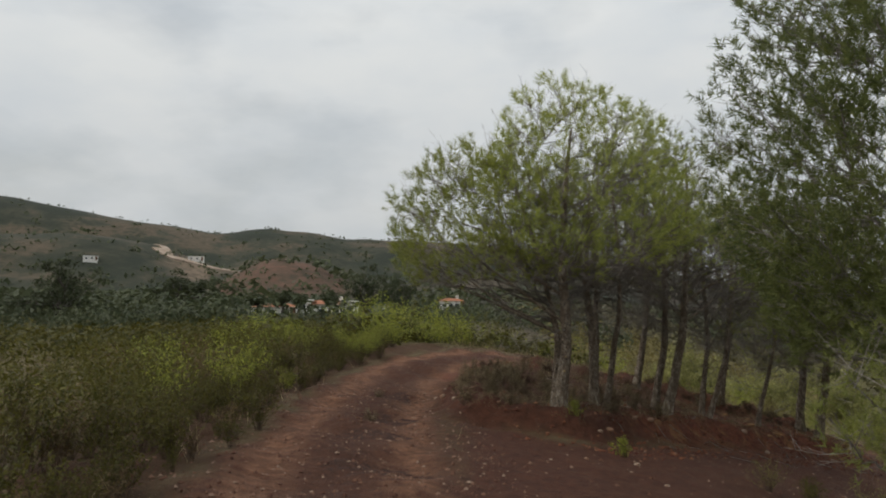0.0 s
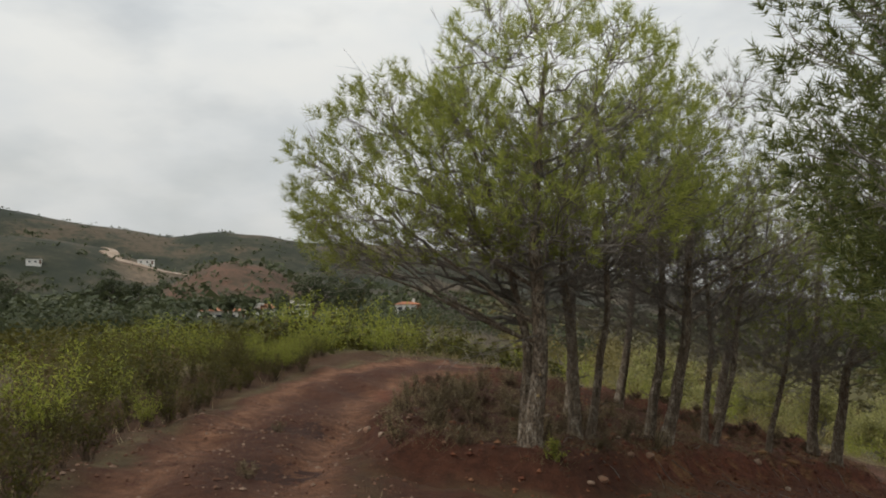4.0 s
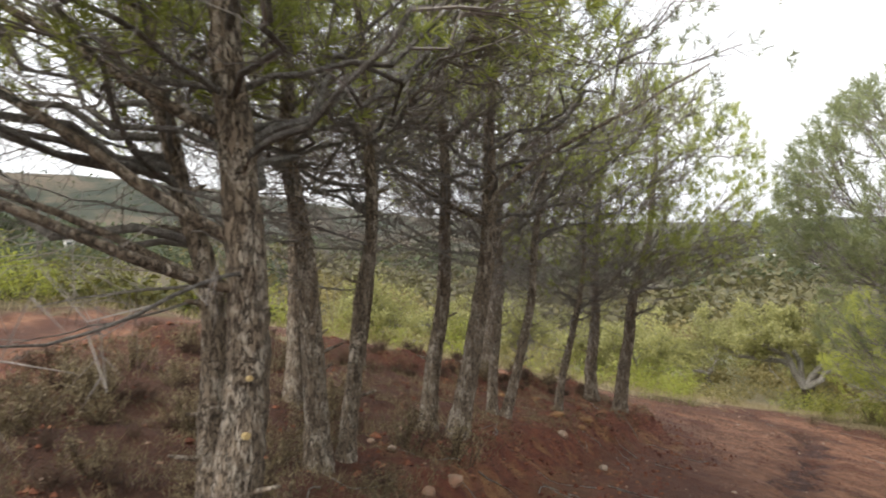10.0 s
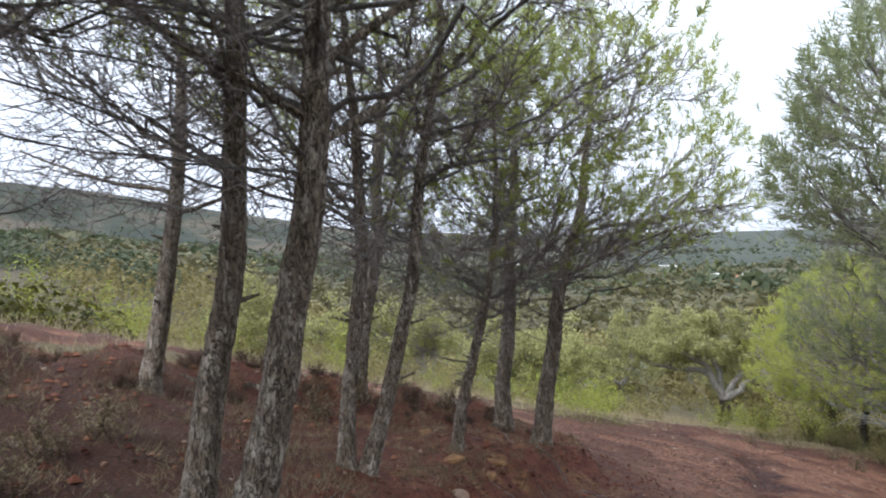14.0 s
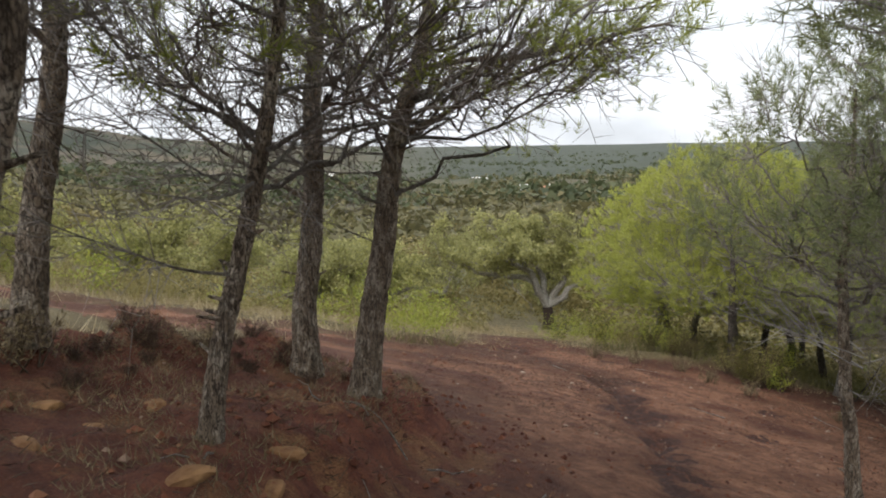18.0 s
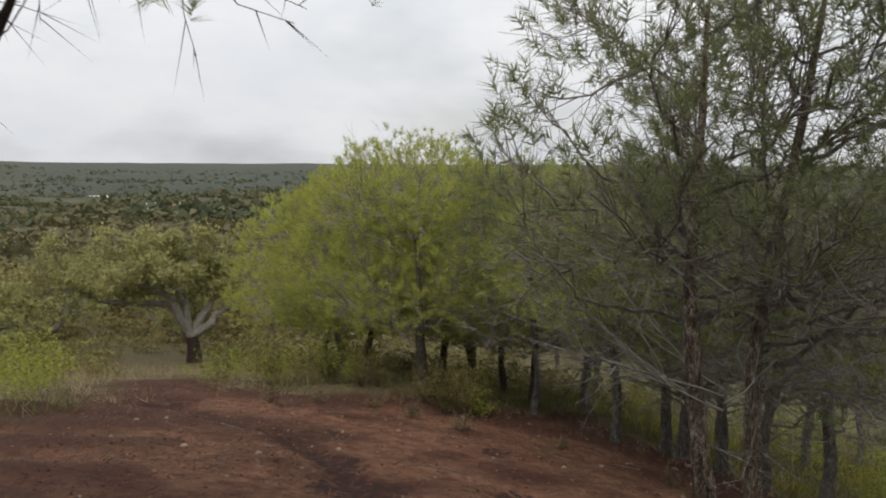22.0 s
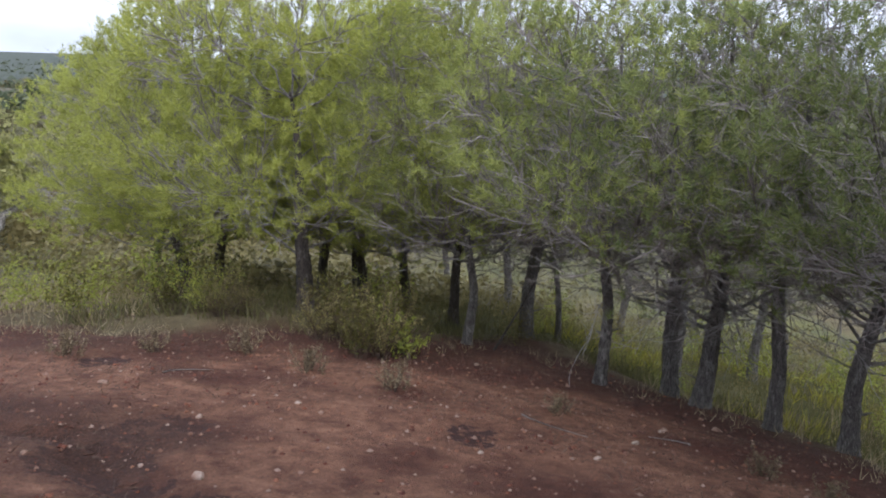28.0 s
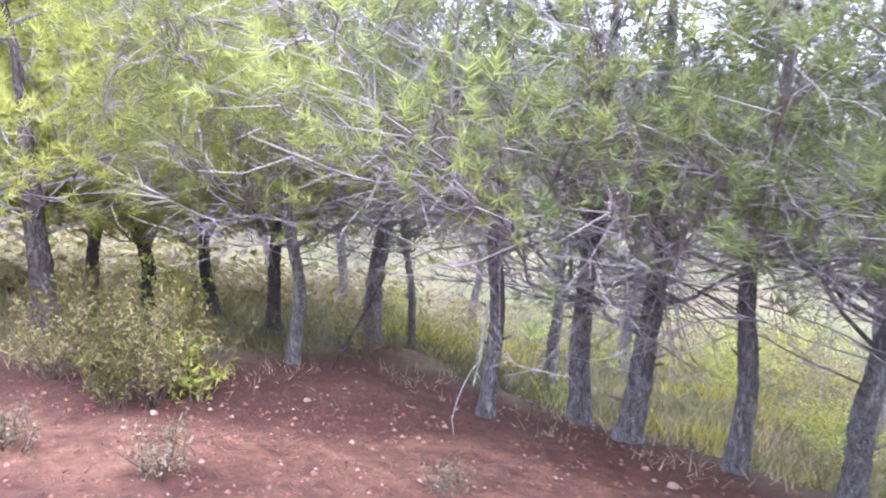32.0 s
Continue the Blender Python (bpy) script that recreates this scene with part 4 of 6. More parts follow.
# base, dome top, trunk radius, dome foot, reach, shift, bends of the trunk (height, aside), seed, thick limbs (height, turn, rise, length, bend)
for b, tall, r, low, reach, shift, path, seed, extra in [
    ((1.95, 13.35), 5.75, 0.102, 1.9, 2.2, (0.35, 0.2), ((0.56, 0.06, -0.01), (1.15, 0.14, -0.03), (1.86, 0.13, -0.03), (2.33, 0.11, -0.03), (2.9, 0.16, 0.0)), 1, ((1.92, 2.95, 0.60, 2.0, 0.2), (1.48, 3.05, 0.45, 2.3, 0.15), (1.28, 3.35, 0.35, 2.1, 0.2))),
    ((1.92, 13.70), 4.85, 0.066, 1.85, 1.85, (-1.1, 0.3), ((0.6, 0.03, 0.0), (1.2, 0.08, -0.02), (2.0, -0.1, 0.05)), 2, ((1.35, 2.9, 0.4, 2.2, 0.25),)),
    ((2.92, 15.4), 5.3, 0.085, 2.2, 1.8, (0.0, 0.1), ((0.58, -0.02, 0.0), (1.25, 0.02, 0.0), (1.65, 0.0, 0.0), (2.1, -0.05, 0.01)), 3, ()),
    ((3.21, 15.68), 5.5, 0.06, 2.2, 1.8, (0.2, 0.2), ((0.5, 0.07, 0.0), (0.9, 0.11, 0.0), (1.37, 0.12, 0.0), (1.7, 0.17, -0.01), (2.2, 0.14, 0.0)), 4, ()),
    ((4.56, 17.2), 6.3, 0.08, 2.3, 1.9, (0.25, 0.0), ((0.86, 0.1, -0.02), (1.5, 0.18, -0.04), (1.95, 0.23, -0.05), (2.4, 0.27, -0.06)), 5, ()),
    ((4.72, 16.86), 6.4, 0.095, 2.3, 2.4, (0.6, -0.1), ((0.6, 0.13, -0.03), (1.15, 0.21, -0.06), (1.57, 0.28, -0.08), (2.15, 0.35, -0.1)), 6, ((2.4, -0.35, 0.65, 2.6, 0.1), (2.0, 0.4, 0.3, 2.0, 0.3), (2.1, 2.8, 0.5, 1.6, 0.2))),
    ((5.98, 18.46), 5.3, 0.058, 2.1, 1.6, (0.0, 0.2), ((0.5, 0.05, -0.02), (1.2, 0.14, -0.06), (1.6, 0.18, -0.08), (2.1, 0.16, -0.06)), 7, ((1.55, 0.5, 0.9, 1.2, 0.3),)),
    ((6.11, 18.40), 5.4, 0.058, 2.3, 1.7, (0.8, -0.2), ((0.76, 0.2, -0.09), (1.36, 0.33, -0.16), (1.87, 0.44, -0.21), (2.43, 0.51, -0.24), (3.2, 0.63, -0.3)), 8, ()),
    ((5.0, 20.7), 5.8, 0.09, 2.2, 2.0, (0.4, 0.0), ((0.83, 0.15, -0.03), (1.47, 0.24, -0.05), (2.16, 0.31, -0.06), (2.96, 0.38, -0.07)), 9, ((1.9, 2.6, 0.3, 1.6, 0.3), (1.7, -0.2, 0.25, 1.5, 0.3))),
    ((7.78, 19.75), 4.4, 0.055, 1.5, 1.35, (0.5, -0.2), ((0.61, 0.08, -0.04), (0.97, 0.16, -0.08), (1.21, 0.22, -0.11), (1.5, 0.27, -0.14), (1.94, 0.34, -0.18)), 10, ()),
    ((9.62, 21.48), 5.8, 0.105, 1.9, 2.0, (0.35, -0.1), ((0.55, 0.0, 0.0), (1.18, 0.08, -0.05), (1.79, 0.17, -0.12), (2.49, 0.25, -0.17), (3.03, 0.28, -0.19)), 11, ((1.5, 2.4, 0.5, 1.5, 0.2),)),
    ((9.87, 21.02), 6.0, 0.112, 2.1, 2.05, (0.75, -0.45), ((0.63, 0.1, -0.08), (1.29, 0.23, -0.18), (1.84, 0.33, -0.26), (2.52, 0.41, -0.33), (3.19, 0.51, -0.41)), 12, ((2.5, -0.75, 0.40, 2.2, -0.2), (2.75, -0.25, 0.28, 2.4, -0.25), (2.2, -1.3, 0.4, 1.9, -0.1))),
    ((7.36, 21.2), 5.4, 0.095, 2.1, 1.8, (0.35, 0.0), ((0.63, 0.09, -0.03), (1.04, 0.17, -0.05), (1.49, 0.28, -0.08), (2.0, 0.34, -0.1)), 14, ((1.45, 0.9, 1.6, 2.2, 0.6), (1.8, 2.6, 0.9, 1.6, 0.3))),
    ((3.39, 18.0), 5.0, 0.09, 2.2, 1.8, (0.1, 0.1), ((0.66, 0.02, 0.0), (1.3, 0.05, 0.0), (2.2, 0.06, 0.0)), 13, ()),
]:
    make_pine(b, tall, r, low, reach, shift, path, 100 + seed, extra=extra, crisp=0.8 if seed < 3 else 0.0, group=ISLAND, mat=NEEDLE if seed % 3 or seed == 12 else NEEDLE_GREY, tips=860 if seed < 3 else 360 if seed < 10 else 560 if seed in (11, 12) else 330, limbs=22 if seed < 3 else 24 if seed in (11, 12) else 17, dead=560 if seed < 3 else 720, stubs=6, size=0.18, blades=34, width=0.0046, clothed=0.06 if seed < 3 else -0.03 if seed in (11, 12) else -0.10, away=2.3, whorls=6 if seed < 3 else 10, label="pine on the red bank, trunk with pale flaking bark")

# two sawn-off branches on the foremost trunk
CUT = Mat("fresh_cut_wood", 0.8)
CUT.colour(CUT.ramp(CUT.noise(CUT.co(), 60), (0.35, (0.3, 0.2, 0.08)), (0.65, (0.5, 0.39, 0.2))))
CUT = CUT.m
first = bpy.data.objects["pine_tree"]
for h, out_x, out_y, size in ((0.86, 0.10, -0.095, 0.012), (0.62, 0.075, -0.105, 0.015)):
    scar = Soup()
    way = unit(np.array([0.35, -0.9, 0.1]))
    at = np.array([out_x, out_y, h + 0.06])
    scar.tube(np.stack([at - way * 0.03, at, at + way * 0.012]), [size * 1.25, size * 1.1, size], 10, 0.1, np.random.default_rng(3), True)
    part("cut_scar", scar.mesh("cut_scar", CUT), first, "pale yellow sawn branch scar")

RIGHT = "pines beside the clearing"
make_pine((6.2, 9.6), 9.6, 0.13, 1.4, 2.65, (-0.05, 0.0), (), 201, tips=4400, limbs=46, dead=300, clothed=0.35, blades=22, width=0.0075, size=0.2, fill=0.35, group=RIGHT, mat=NEEDLE_DEEP, label="bushy pine with low green branches beside the track", bark=BARK_DARK)
make_pine((10.6, 15.8), 6.2, 0.12, 2.9, 2.25, (0.3, -0.05), (), 202, bark=BARK_DARK, tips=1500, dead=450, limbs=24, whorls=4, away=-0.2, lobe=0.08, size=0.19, blades=28, width=0.005, group=RIGHT, mat=NEEDLE_GREY, clothed=0.05, stubs=4, label="broad pine with dark furrowed trunk beside the clearing")
thin_pine = make_pine((14.0, 18.4), 5.0, 0.07, 2.0, 1.5, (0.0, 0.2), ((0.84, 0.01, 0.06), (1.55, 0.03, 0.14), (2.2, 0.04, 0.2)), 203, tips=420, dead=380, limbs=18, whorls=5, away=-0.8, stubs=6, size=0.18, blades=28, width=0.0045, group=RIGHT, mat=NEEDLE_GREY, label="thin pine with bare grey lower branches in the clearing")
make_pine((14.42, 18.0), 5.7, 0.066, 2.0, 2.0, (0.4, -0.5), ((0.7, 0.04, 0.16), (1.5, 0.04, 0.15), (1.9, 0.05, 0.2)), 204, tips=1000, dead=640, limbs=22, whorls=5, away=-0.8, stubs=6, size=0.18, blades=28, width=0.0045, fill=0.5, group=RIGHT, mat=NEEDLE_GREY, label="thin pine with bare grey lower branches in the clearing")

make_pine((4.08, 7.0), 2.25, 0.03, 0.75, 0.75, (0.05, 0.0), (), 205, tips=170, limbs=10, dead=40, clothed=0.25, size=0.16, blades=26, width=0.004, fill=0.2, sides=8, group=RIGHT, mat=NEEDLE_FRESH, bark=BARK_GREY, label="yellow-green pine sapling beside the track")

EAST, edge_pines = "pines along the meadow edge", []
for i, (x, y, tall, r, reach, kind) in enumerate([
    (23.95, 24.25, 5.3, 0.13, 2.6, 0), (27.6, 25.1, 5.8, 0.10, 2.5, 0), (27.4, 24.2, 5.6, 0.11, 2.3, 0), (27.0, 23.2, 5.2, 0.09, 2.2, 0),
    (25.6, 22.2, 5.3, 0.085, 2.4, 0), (23.75, 21.8, 5.0, 0.065, 2.1, 2), (25.2, 20.95, 5.1, 0.11, 2.3, 2), (26.2, 20.4, 4.6, 0.05, 1.7, 1),
    (22.3, 20.0, 4.9, 0.07, 2.2, 2), (27.2, 18.15, 5.2, 0.10, 2.3, 1), (22.45, 19.1, 5.2, 0.095, 2.4, 1), (21.9, 18.85, 5.2, 0.10, 2.4, 1),
    (21.3, 18.2, 5.0, 0.08, 2.3, 1), (20.75, 17.6, 5.1, 0.085, 2.3, 1), (20.0, 16.9, 5.0, 0.09, 2.4, 1), (18.6, 15.4, 5.3, 0.10, 2.6, 1),
    (27.4, 27.0, 5.8, 0.11, 2.7, 0), (25.7, 27.0, 5.0, 0.11, 2.0, 0), (29.5, 29.5, 5.6, 0.10, 2.7, 0), (30.5, 25.0, 6.4, 0.10, 2.8, 0), (31.0, 21.5, 6.6, 0.10, 2.8, 1),
    (24.5, 15.0, 6.0, 0.10, 2.5, 1), (22.0, 12.5, 6.0, 0.10, 2.5, 1), (30.0, 16.0, 6.8, 0.11, 2.8, 1),
    (26.5, 13.2, 6.0, 0.10, 2.6, 1), (29.0, 11.5, 6.5, 0.10, 2.8, 1), (33.5, 18.5, 6.5, 0.10, 2.8, 1), (34.5, 14.0, 6.8, 0.10, 3.0, 1), (24.2, 10.0, 6.0, 0.10, 2.6, 1), (36.0, 23.5, 7.0, 0.10, 3.0, 1),
]):
    lean = (0.25 * math.sin(i * 2.1), 0.25 * math.cos(i * 1.7))
    fresh, near = kind == 0, i < 20
    edge_pines.append(make_pine((x, y), tall + (0.4 if kind != 1 else 0.1), r, 1.0 + 0.2 * math.sin(i * 3.3) if fresh else 1.45 + 0.2 * math.sin(i * 3.3), reach, lean, ((0.8, 0.08 * math.sin(i * 5.1), 0.08 * math.cos(i * 4.3)), (1.6, 0.14 * math.sin(i * 2.9), 0.14 * math.cos(i * 3.7))), 300 + i,
                                tips=(1250 if fresh else 820 if kind == 2 else 640) if near else 520, limbs=16 if near else 9, dead=(260 if fresh else 560 if i < 12 else 800) if near else 200, sides=12, clothed=0.24 if fresh else 0.02, lobe=0.07, group=EAST, size=0.185 if fresh else 0.17, fill=0.5 if fresh else 0.42, whorls=0 if fresh or not near else 7, crisp=0.9 if fresh or kind == 2 else 0.0, stem_share=0.58 if fresh else 0.8, blades=(30 if fresh else 26) if near else 8, width=(0.0056 if fresh else 0.005) if near else 0.016, stubs=0 if fresh or not near else 4,
                                mat=NEEDLE_BRIGHT if kind == 0 else NEEDLE_FRESH if kind == 2 else NEEDLE_DEEP if i % 2 or 9 < i else NEEDLE_GREY, bark=BARK_DARK if kind == 0 else BARK_GREY, label="dark-trunked pine with yellow-green crown" if kind == 0 else "dark-trunked pine at the meadow edge"))

def dead_limb(tree, height_at, turn, rise, length, seed, droop=0.1, forks=5):
    """A bare grey branch with a few curved side shoots."""
    r2 = np.random.default_rng(seed)
    soup = Soup()
    stem = bend((0, 0, height_at), (math.cos(turn), math.sin(turn), rise), length, droop, 9, r2, 0.10)
    soup.tube(stem, np.linspace(0.008, 0.003, 10), 6)
    for i in range(forks):
        p = stem[3 + i * 6 // forks]
        d = unit(stem[-1] - stem[0])
        side = bend(p, d + unit(r2.normal(size=3)) * 0.8, length * r2.uniform(0.25, 0.5), 0.5, 5, r2, 0.15)
        soup.tube(side, np.linspace(0.005, 0.002, 6), 4)
    return part("dead_limb", soup.mesh("dead_limb", DEADWOOD, True), tree, "bare pale dead branch")


for i, args in enumerate([(1.5, 2.1, 0.30, 1.25), (1.5, 1.45, 0.25, 1.3), (1.6, 1.6, 0.15, 1.3), (1.65, 0.9, 0.2, 1.2), (1.55, -0.6, 0.1, 1.1)]):
    dead_limb(thin_pine, *args, 700 + i, 0.35, 7)
for i in range(9):
    dead_limb(edge_pines[11], 1.9 - 0.05 * i, 2.2 + i * 0.5, -0.5 - 0.12 * i, 1.1, 720 + i, -0.9, 5)
for j in (0, 4, 5, 6, 8, 10, 11, 12, 13, 14, 15):
    for i in range(10 if j > 9 else 6):
        dead_limb(edge_pines[j], 1.15 + 0.12 * i, 1.2 + i * 1.45 + j, 0.1, 1.3, 740 + j * 11 + i, 0.1, 9)
snag = tagged(new("dead_sapling"), "thin dark dead sapling leaning at the meadow edge", "tree")
snag.location = (23.6, 21.4, at_ground(23.6, 21.4) - 0.03)
snag_stem = Soup()
snag_stem.tube(bend((0, 0, 0), (0.1, -0.5, 1), 1.2, 0.0, 6, np.random.default_rng(5), 0.04), np.linspace(0.02, 0.008, 7), 6)
part("stem", snag_stem.mesh("stem", BARK_DARK, True), snag)

# ---- cork oak and other broad-leaved trees ----
def make_oak(base, tall, reach, seed, label, trunk=0.16, fork=0.8, leaf=0.07, count=5200, mats=None, group="", limbs=None, bare=3, clear=0.0, fork_bends=False):
    """A low spreading tree: short trunk, forked limbs, crown of leaf clusters along the twigs."""
    rng = np.random.default_rng(seed)
    dark, pale, leafy = mats or (CORK_DARK, CORK_PALE, OAK_LEAF)
    tree = tagged(new("oak_tree"), label, "tree", group)
    tree.location = (*base, at_ground(*base) - 0.06)
    stem = Soup()
    foot = bend((0, 0, 0), (rng.normal() * 0.08, rng.normal() * 0.08, 1), fork, 0.1, 8, rng, 0.05)
    stem.tube(foot, trunk * np.linspace(1.35, 0.95, 9), 12, 0.08, rng)
    part("trunk", stem.mesh("trunk", dark, True), tree, "dark stripped trunk" if dark is CORK_DARK else "")
    twigs, ends = Soup(), []
    if not limbs:
        limbs = [(i * 1.5708 + rng.uniform(-0.4, 0.4) + 0.2, 0.75, rng.uniform(0.75, 1.0)) for i in range(4)]
    for turn, rise, far in limbs:
        if fork_bends:
            # out and up, bend by bend
            out, up = [0.0] + [q[0] for q in rise], [0.0] + [q[1] for q in rise]
            u = np.linspace(0, len(out) - 1, 10)
            o, h = np.interp(u, np.arange(len(out)), out), np.interp(u, np.arange(len(out)), up)
            limb_line = foot[-1] + np.stack([o * math.cos(turn), o * math.sin(turn), h], 1) + rng.normal(size=(10, 3)) * 0.05 * (u > 0)[:, None]
        else:
            limb_line = bend(foot[-1], (math.cos(turn), math.sin(turn), rise), reach * far, 0.3, 9, rng, 0.26)
        limb = Soup()
        limb.tube(limb_line, trunk * 0.8 * np.linspace(1, 0.3, 10), 9, 0.1, rng)
        part("limb", limb.mesh("limb", pale, True), tree)
        for s in range(9):
            k = min(9, bare + int((9 - bare) * (s + rng.uniform()) / 9))
            sub = bend(limb_line[k], unit(rng.normal(size=3) * np.array([1, 1, 0.5]) + np.array([0, 0, 0.75])), (tall - fork) * rng.uniform(0.3, 0.6), 0.2, 5, rng, 0.25)
            twigs.tube(sub, np.linspace(0.03, 0.006, 6), 5)
            for t in range(7):
                p = sub[rng.integers(2, 6)]
                end = p + unit(rng.normal(size=3) + np.array([0, 0, 0.5])) * rng.uniform(0.2, 0.55)
                twigs.tube(np.stack([p, (p + end) / 2 + rng.normal(size=3) * 0.03, end]), [0.008, 0.006, 0.003], 3)
                ends.append(end)
    ends = np.array(ends)
    tagged(part("branchwork", twigs.mesh("branchwork", LIMB), tree), kind="stuff")
    ends = ends[ends[:, 2] > clear] if clear else ends
    pick = ends[rng.integers(0, len(ends), count)] + rng.normal(size=(count, 3)) * np.array([0.17, 0.17, 0.12])
    crown = Soup()
    leaves(crown, rng, pick, leaf, 0.9, plain=True)
    tagged(part("crown", crown.mesh("crown", leafy), tree), kind="stuff")
    return tree


make_oak((32.5, 36.4), 5.4, 3.4, 401, "cork oak with dark stripped trunk and pale forked limbs", 0.22, 1.2, 0.13, 17000, bare=5, clear=2.6, fork_bends=True,
         limbs=[(2.24, ((0.35, 0.6), (0.7, 1.25), (1.8, 1.35), (3.2, 1.5), (4.3, 2.2)), 1), (-0.9, ((0.5, 0.35), (1.0, 0.8), (1.7, 1.15), (2.2, 1.9)), 1), (2.6, ((0.4, 0.9), (0.9, 1.6), (1.9, 2.2), (3.0, 2.7)), 1), (-0.5, ((0.6, 0.8), (1.0, 1.5), (1.4, 2.4)), 1), (1.6, ((0.3, 1.2), (0.8, 1.9), (1.2, 2.6)), 1)])
OAKS = "oaks on the slope"
for i, (x, y, tall, reach) in enumerate([(27.5, 42.0, 4.2, 2.6), (23.0, 40.5, 3.4, 2.2), (35.0, 45.5, 4.6, 3.0), (30.5, 51.0, 4.4, 3.0), (39.5, 42.0, 4.0, 2.6), (18.5, 45.0, 3.6, 2.6), (24.5, 49.0, 4.4, 3.0), (44.0, 50.0, 5.0, 3.2), (36.0, 58.0, 5.0, 3.4), (12.5, 42.0, 3.6, 2.4)]):
    make_oak((x, y), tall, reach, 410 + i, "olive-green oak with rounded crown on the scrubby slope", 0.13, 0.7, 0.12, 11000, (BARK_DARK, LIMB, OAK_LEAF), OAKS)
DARK_OAKS = "dark trees in the valley"
for i, (x, y, tall, reach) in enumerate([(-10.4, 100.0, 8.5, 4.6), (-6.0, 108.0, 6.0, 3.6), (-42.0, 62.0, 7.5, 4.5), (-50.0, 74.0, 8.0, 5.0), (-34.0, 70.0, 6.5, 4.0), (-58.0, 60.0, 8.0, 5.0), (-27.0, 82.0, 6.0, 4.0), (-45.0, 95.0, 7.5, 5.0), (-27.5, 136.0, 3.2, 2.0), (-24.6, 134.5, 2.6, 1.8), (-19.0, 133.0, 2.4, 1.6), (-32.5, 139.0, 3.0, 2.0), (-12.5, 131.0, 4.4, 2.6)]):
    make_oak((x, y), tall, reach, 440 + i, "dark evergreen oak in the valley", 0.22, 1.4, 0.2, 5500, (BARK_DARK, BARK_DARK, SCRUB_FAR), DARK_OAKS)


# ---- shrubs ----
LEAFAGE, thickets = [], {}


def make_shrub(seed, tall, wide, stems, per_stem, leaf, mat, label, twiggy=0.5):
    """An upright shrub: thin stems from one foot, leaves along their upper part."""
    rng = np.random.default_rng(seed)
    bush = tagged(new("shrub"), label, "shrub")
    wood, leafage, spots = Soup(), Soup(), []
    for _ in range(stems):
        a, o = rng.uniform(0, 6.28), rng.uniform(0.05, 1) ** 0.6
        line = bend((rng.normal() * 0.06, rng.normal() * 0.06, -0.05), (math.cos(a) * o * wide / tall, math.sin(a) * o * wide / tall, 1), tall * rng.uniform(0.7, 1.1), 0.1, 6, rng, 0.13)
        wood.tube(line[[0, 2, 4, 6]], [0.008, 0.006, 0.004, 0.002], 3)
        for _ in range(4):
            p = line[rng.integers(2, 6)]
            e = p + unit(rng.normal(size=3) * 0.8 + np.array([0, 0, 1.1])) * rng.uniform(0.12, 0.35) * tall
            side = unit(rng.normal(size=3)) * 0.004
            wood.tris(np.stack([p - side, p + side, e])[None])
            g = rng.uniform(0.1, 1.05, per_stem // 6)[:, None]
            spots.append(p * (1 - g) + e * g)
        g = rng.uniform(twiggy * 0.5, 1.02, per_stem // 2)
        spots.append(np.stack([np.interp(g, np.linspace(0, 1, 7), line[:, k]) for k in range(3)], 1))
    tagged(part("stemwork", wood.mesh("stemwork", SHRUB_WOOD), bush), kind="stuff")
    at = np.concatenate(spots)
    leaves(leafage, rng, at + rng.normal(size=at.shape) * 0.02, leaf, 0.42, True)
    LEAFAGE.append((np.concatenate(leafage.v), mat, label))
    tagged(part("foliage", leafage.mesh("foliage", mat), bush), kind="stuff")
    return bush


FIELD = "shrubs beside the track"
rockrose = "dull green rockrose shrub, leggy and open"
kinds = [make_shrub(500 + i, t, w, n, (38 if i < 4 else 52) if i < 6 else 44, lf, m, lab) for i, (t, w, n, lf, m, lab) in enumerate([
    (1.15, 0.55, 18, 0.078, SHRUB_LEAF, rockrose), (1.3, 0.6, 20, 0.08, SHRUB_LEAF, rockrose), (1.0, 0.55, 16, 0.075, SHRUB_LEAF, rockrose),
    (1.05, 0.5, 16, 0.07, SHRUB_BROWN, "browned rockrose shrub with dry leaves"),
    (1.1, 0.9, 26, 0.065, SHRUB_BRIGHT, "fresh yellow-green shrub with small leaves"), (1.3, 1.1, 30, 0.07, SHRUB_BRIGHT, "fresh yellow-green shrub with small leaves"),
    (0.45, 0.28, 9, 0.05, SHRUB_BRIGHT, "small leafy green seedling bush"), (0.4, 0.36, 14, 0.035, HERB, "low grey-brown dried herb clump"),
    (0.42, 0.55, 22, 0.035, LITTER, "dark brown dead brush clump on the bank"),
    (1.15, 0.8, 24, 0.06, SCRUB_TALL, "tall olive shrub with yellowish shoots"), (0.95, 0.85, 26, 0.055, SCRUB_TALL, "tall olive shrub with yellowish shoots")])]
used = set()


def plant(kind, x, y, size, turn, group=FIELD):
    if x < -3.55 or y > 26.0 or x > 23.1:
        # far ones grow together into thickets
        v = LEAFAGE[kind][0].reshape(-1, 3, 3)[::2].reshape(-1, 3) * size * np.array([1.15, 1.15, 1.0])
        c, q = math.cos(turn), math.sin(turn)
        v = np.stack([v[:, 0] * c - v[:, 1] * q + x, v[:, 0] * q + v[:, 1] * c + y, v[:, 2] + at_ground(x, y)], 1)
        return thickets.setdefault(LEAFAGE[kind][1].name, []).append(v)
    m = Matrix.Translation((x, y, at_ground(x, y))) @ Matrix.Rotation(turn, 4, "Z") @ Matrix.Diagonal((size, size, size, 1))
    if kind not in used:
        used.add(kind)
        kinds[kind].matrix_basis = m
        return tagged(kinds[kind], group=group)
    return tagged(copy_thing(kinds[kind], m), group=group)


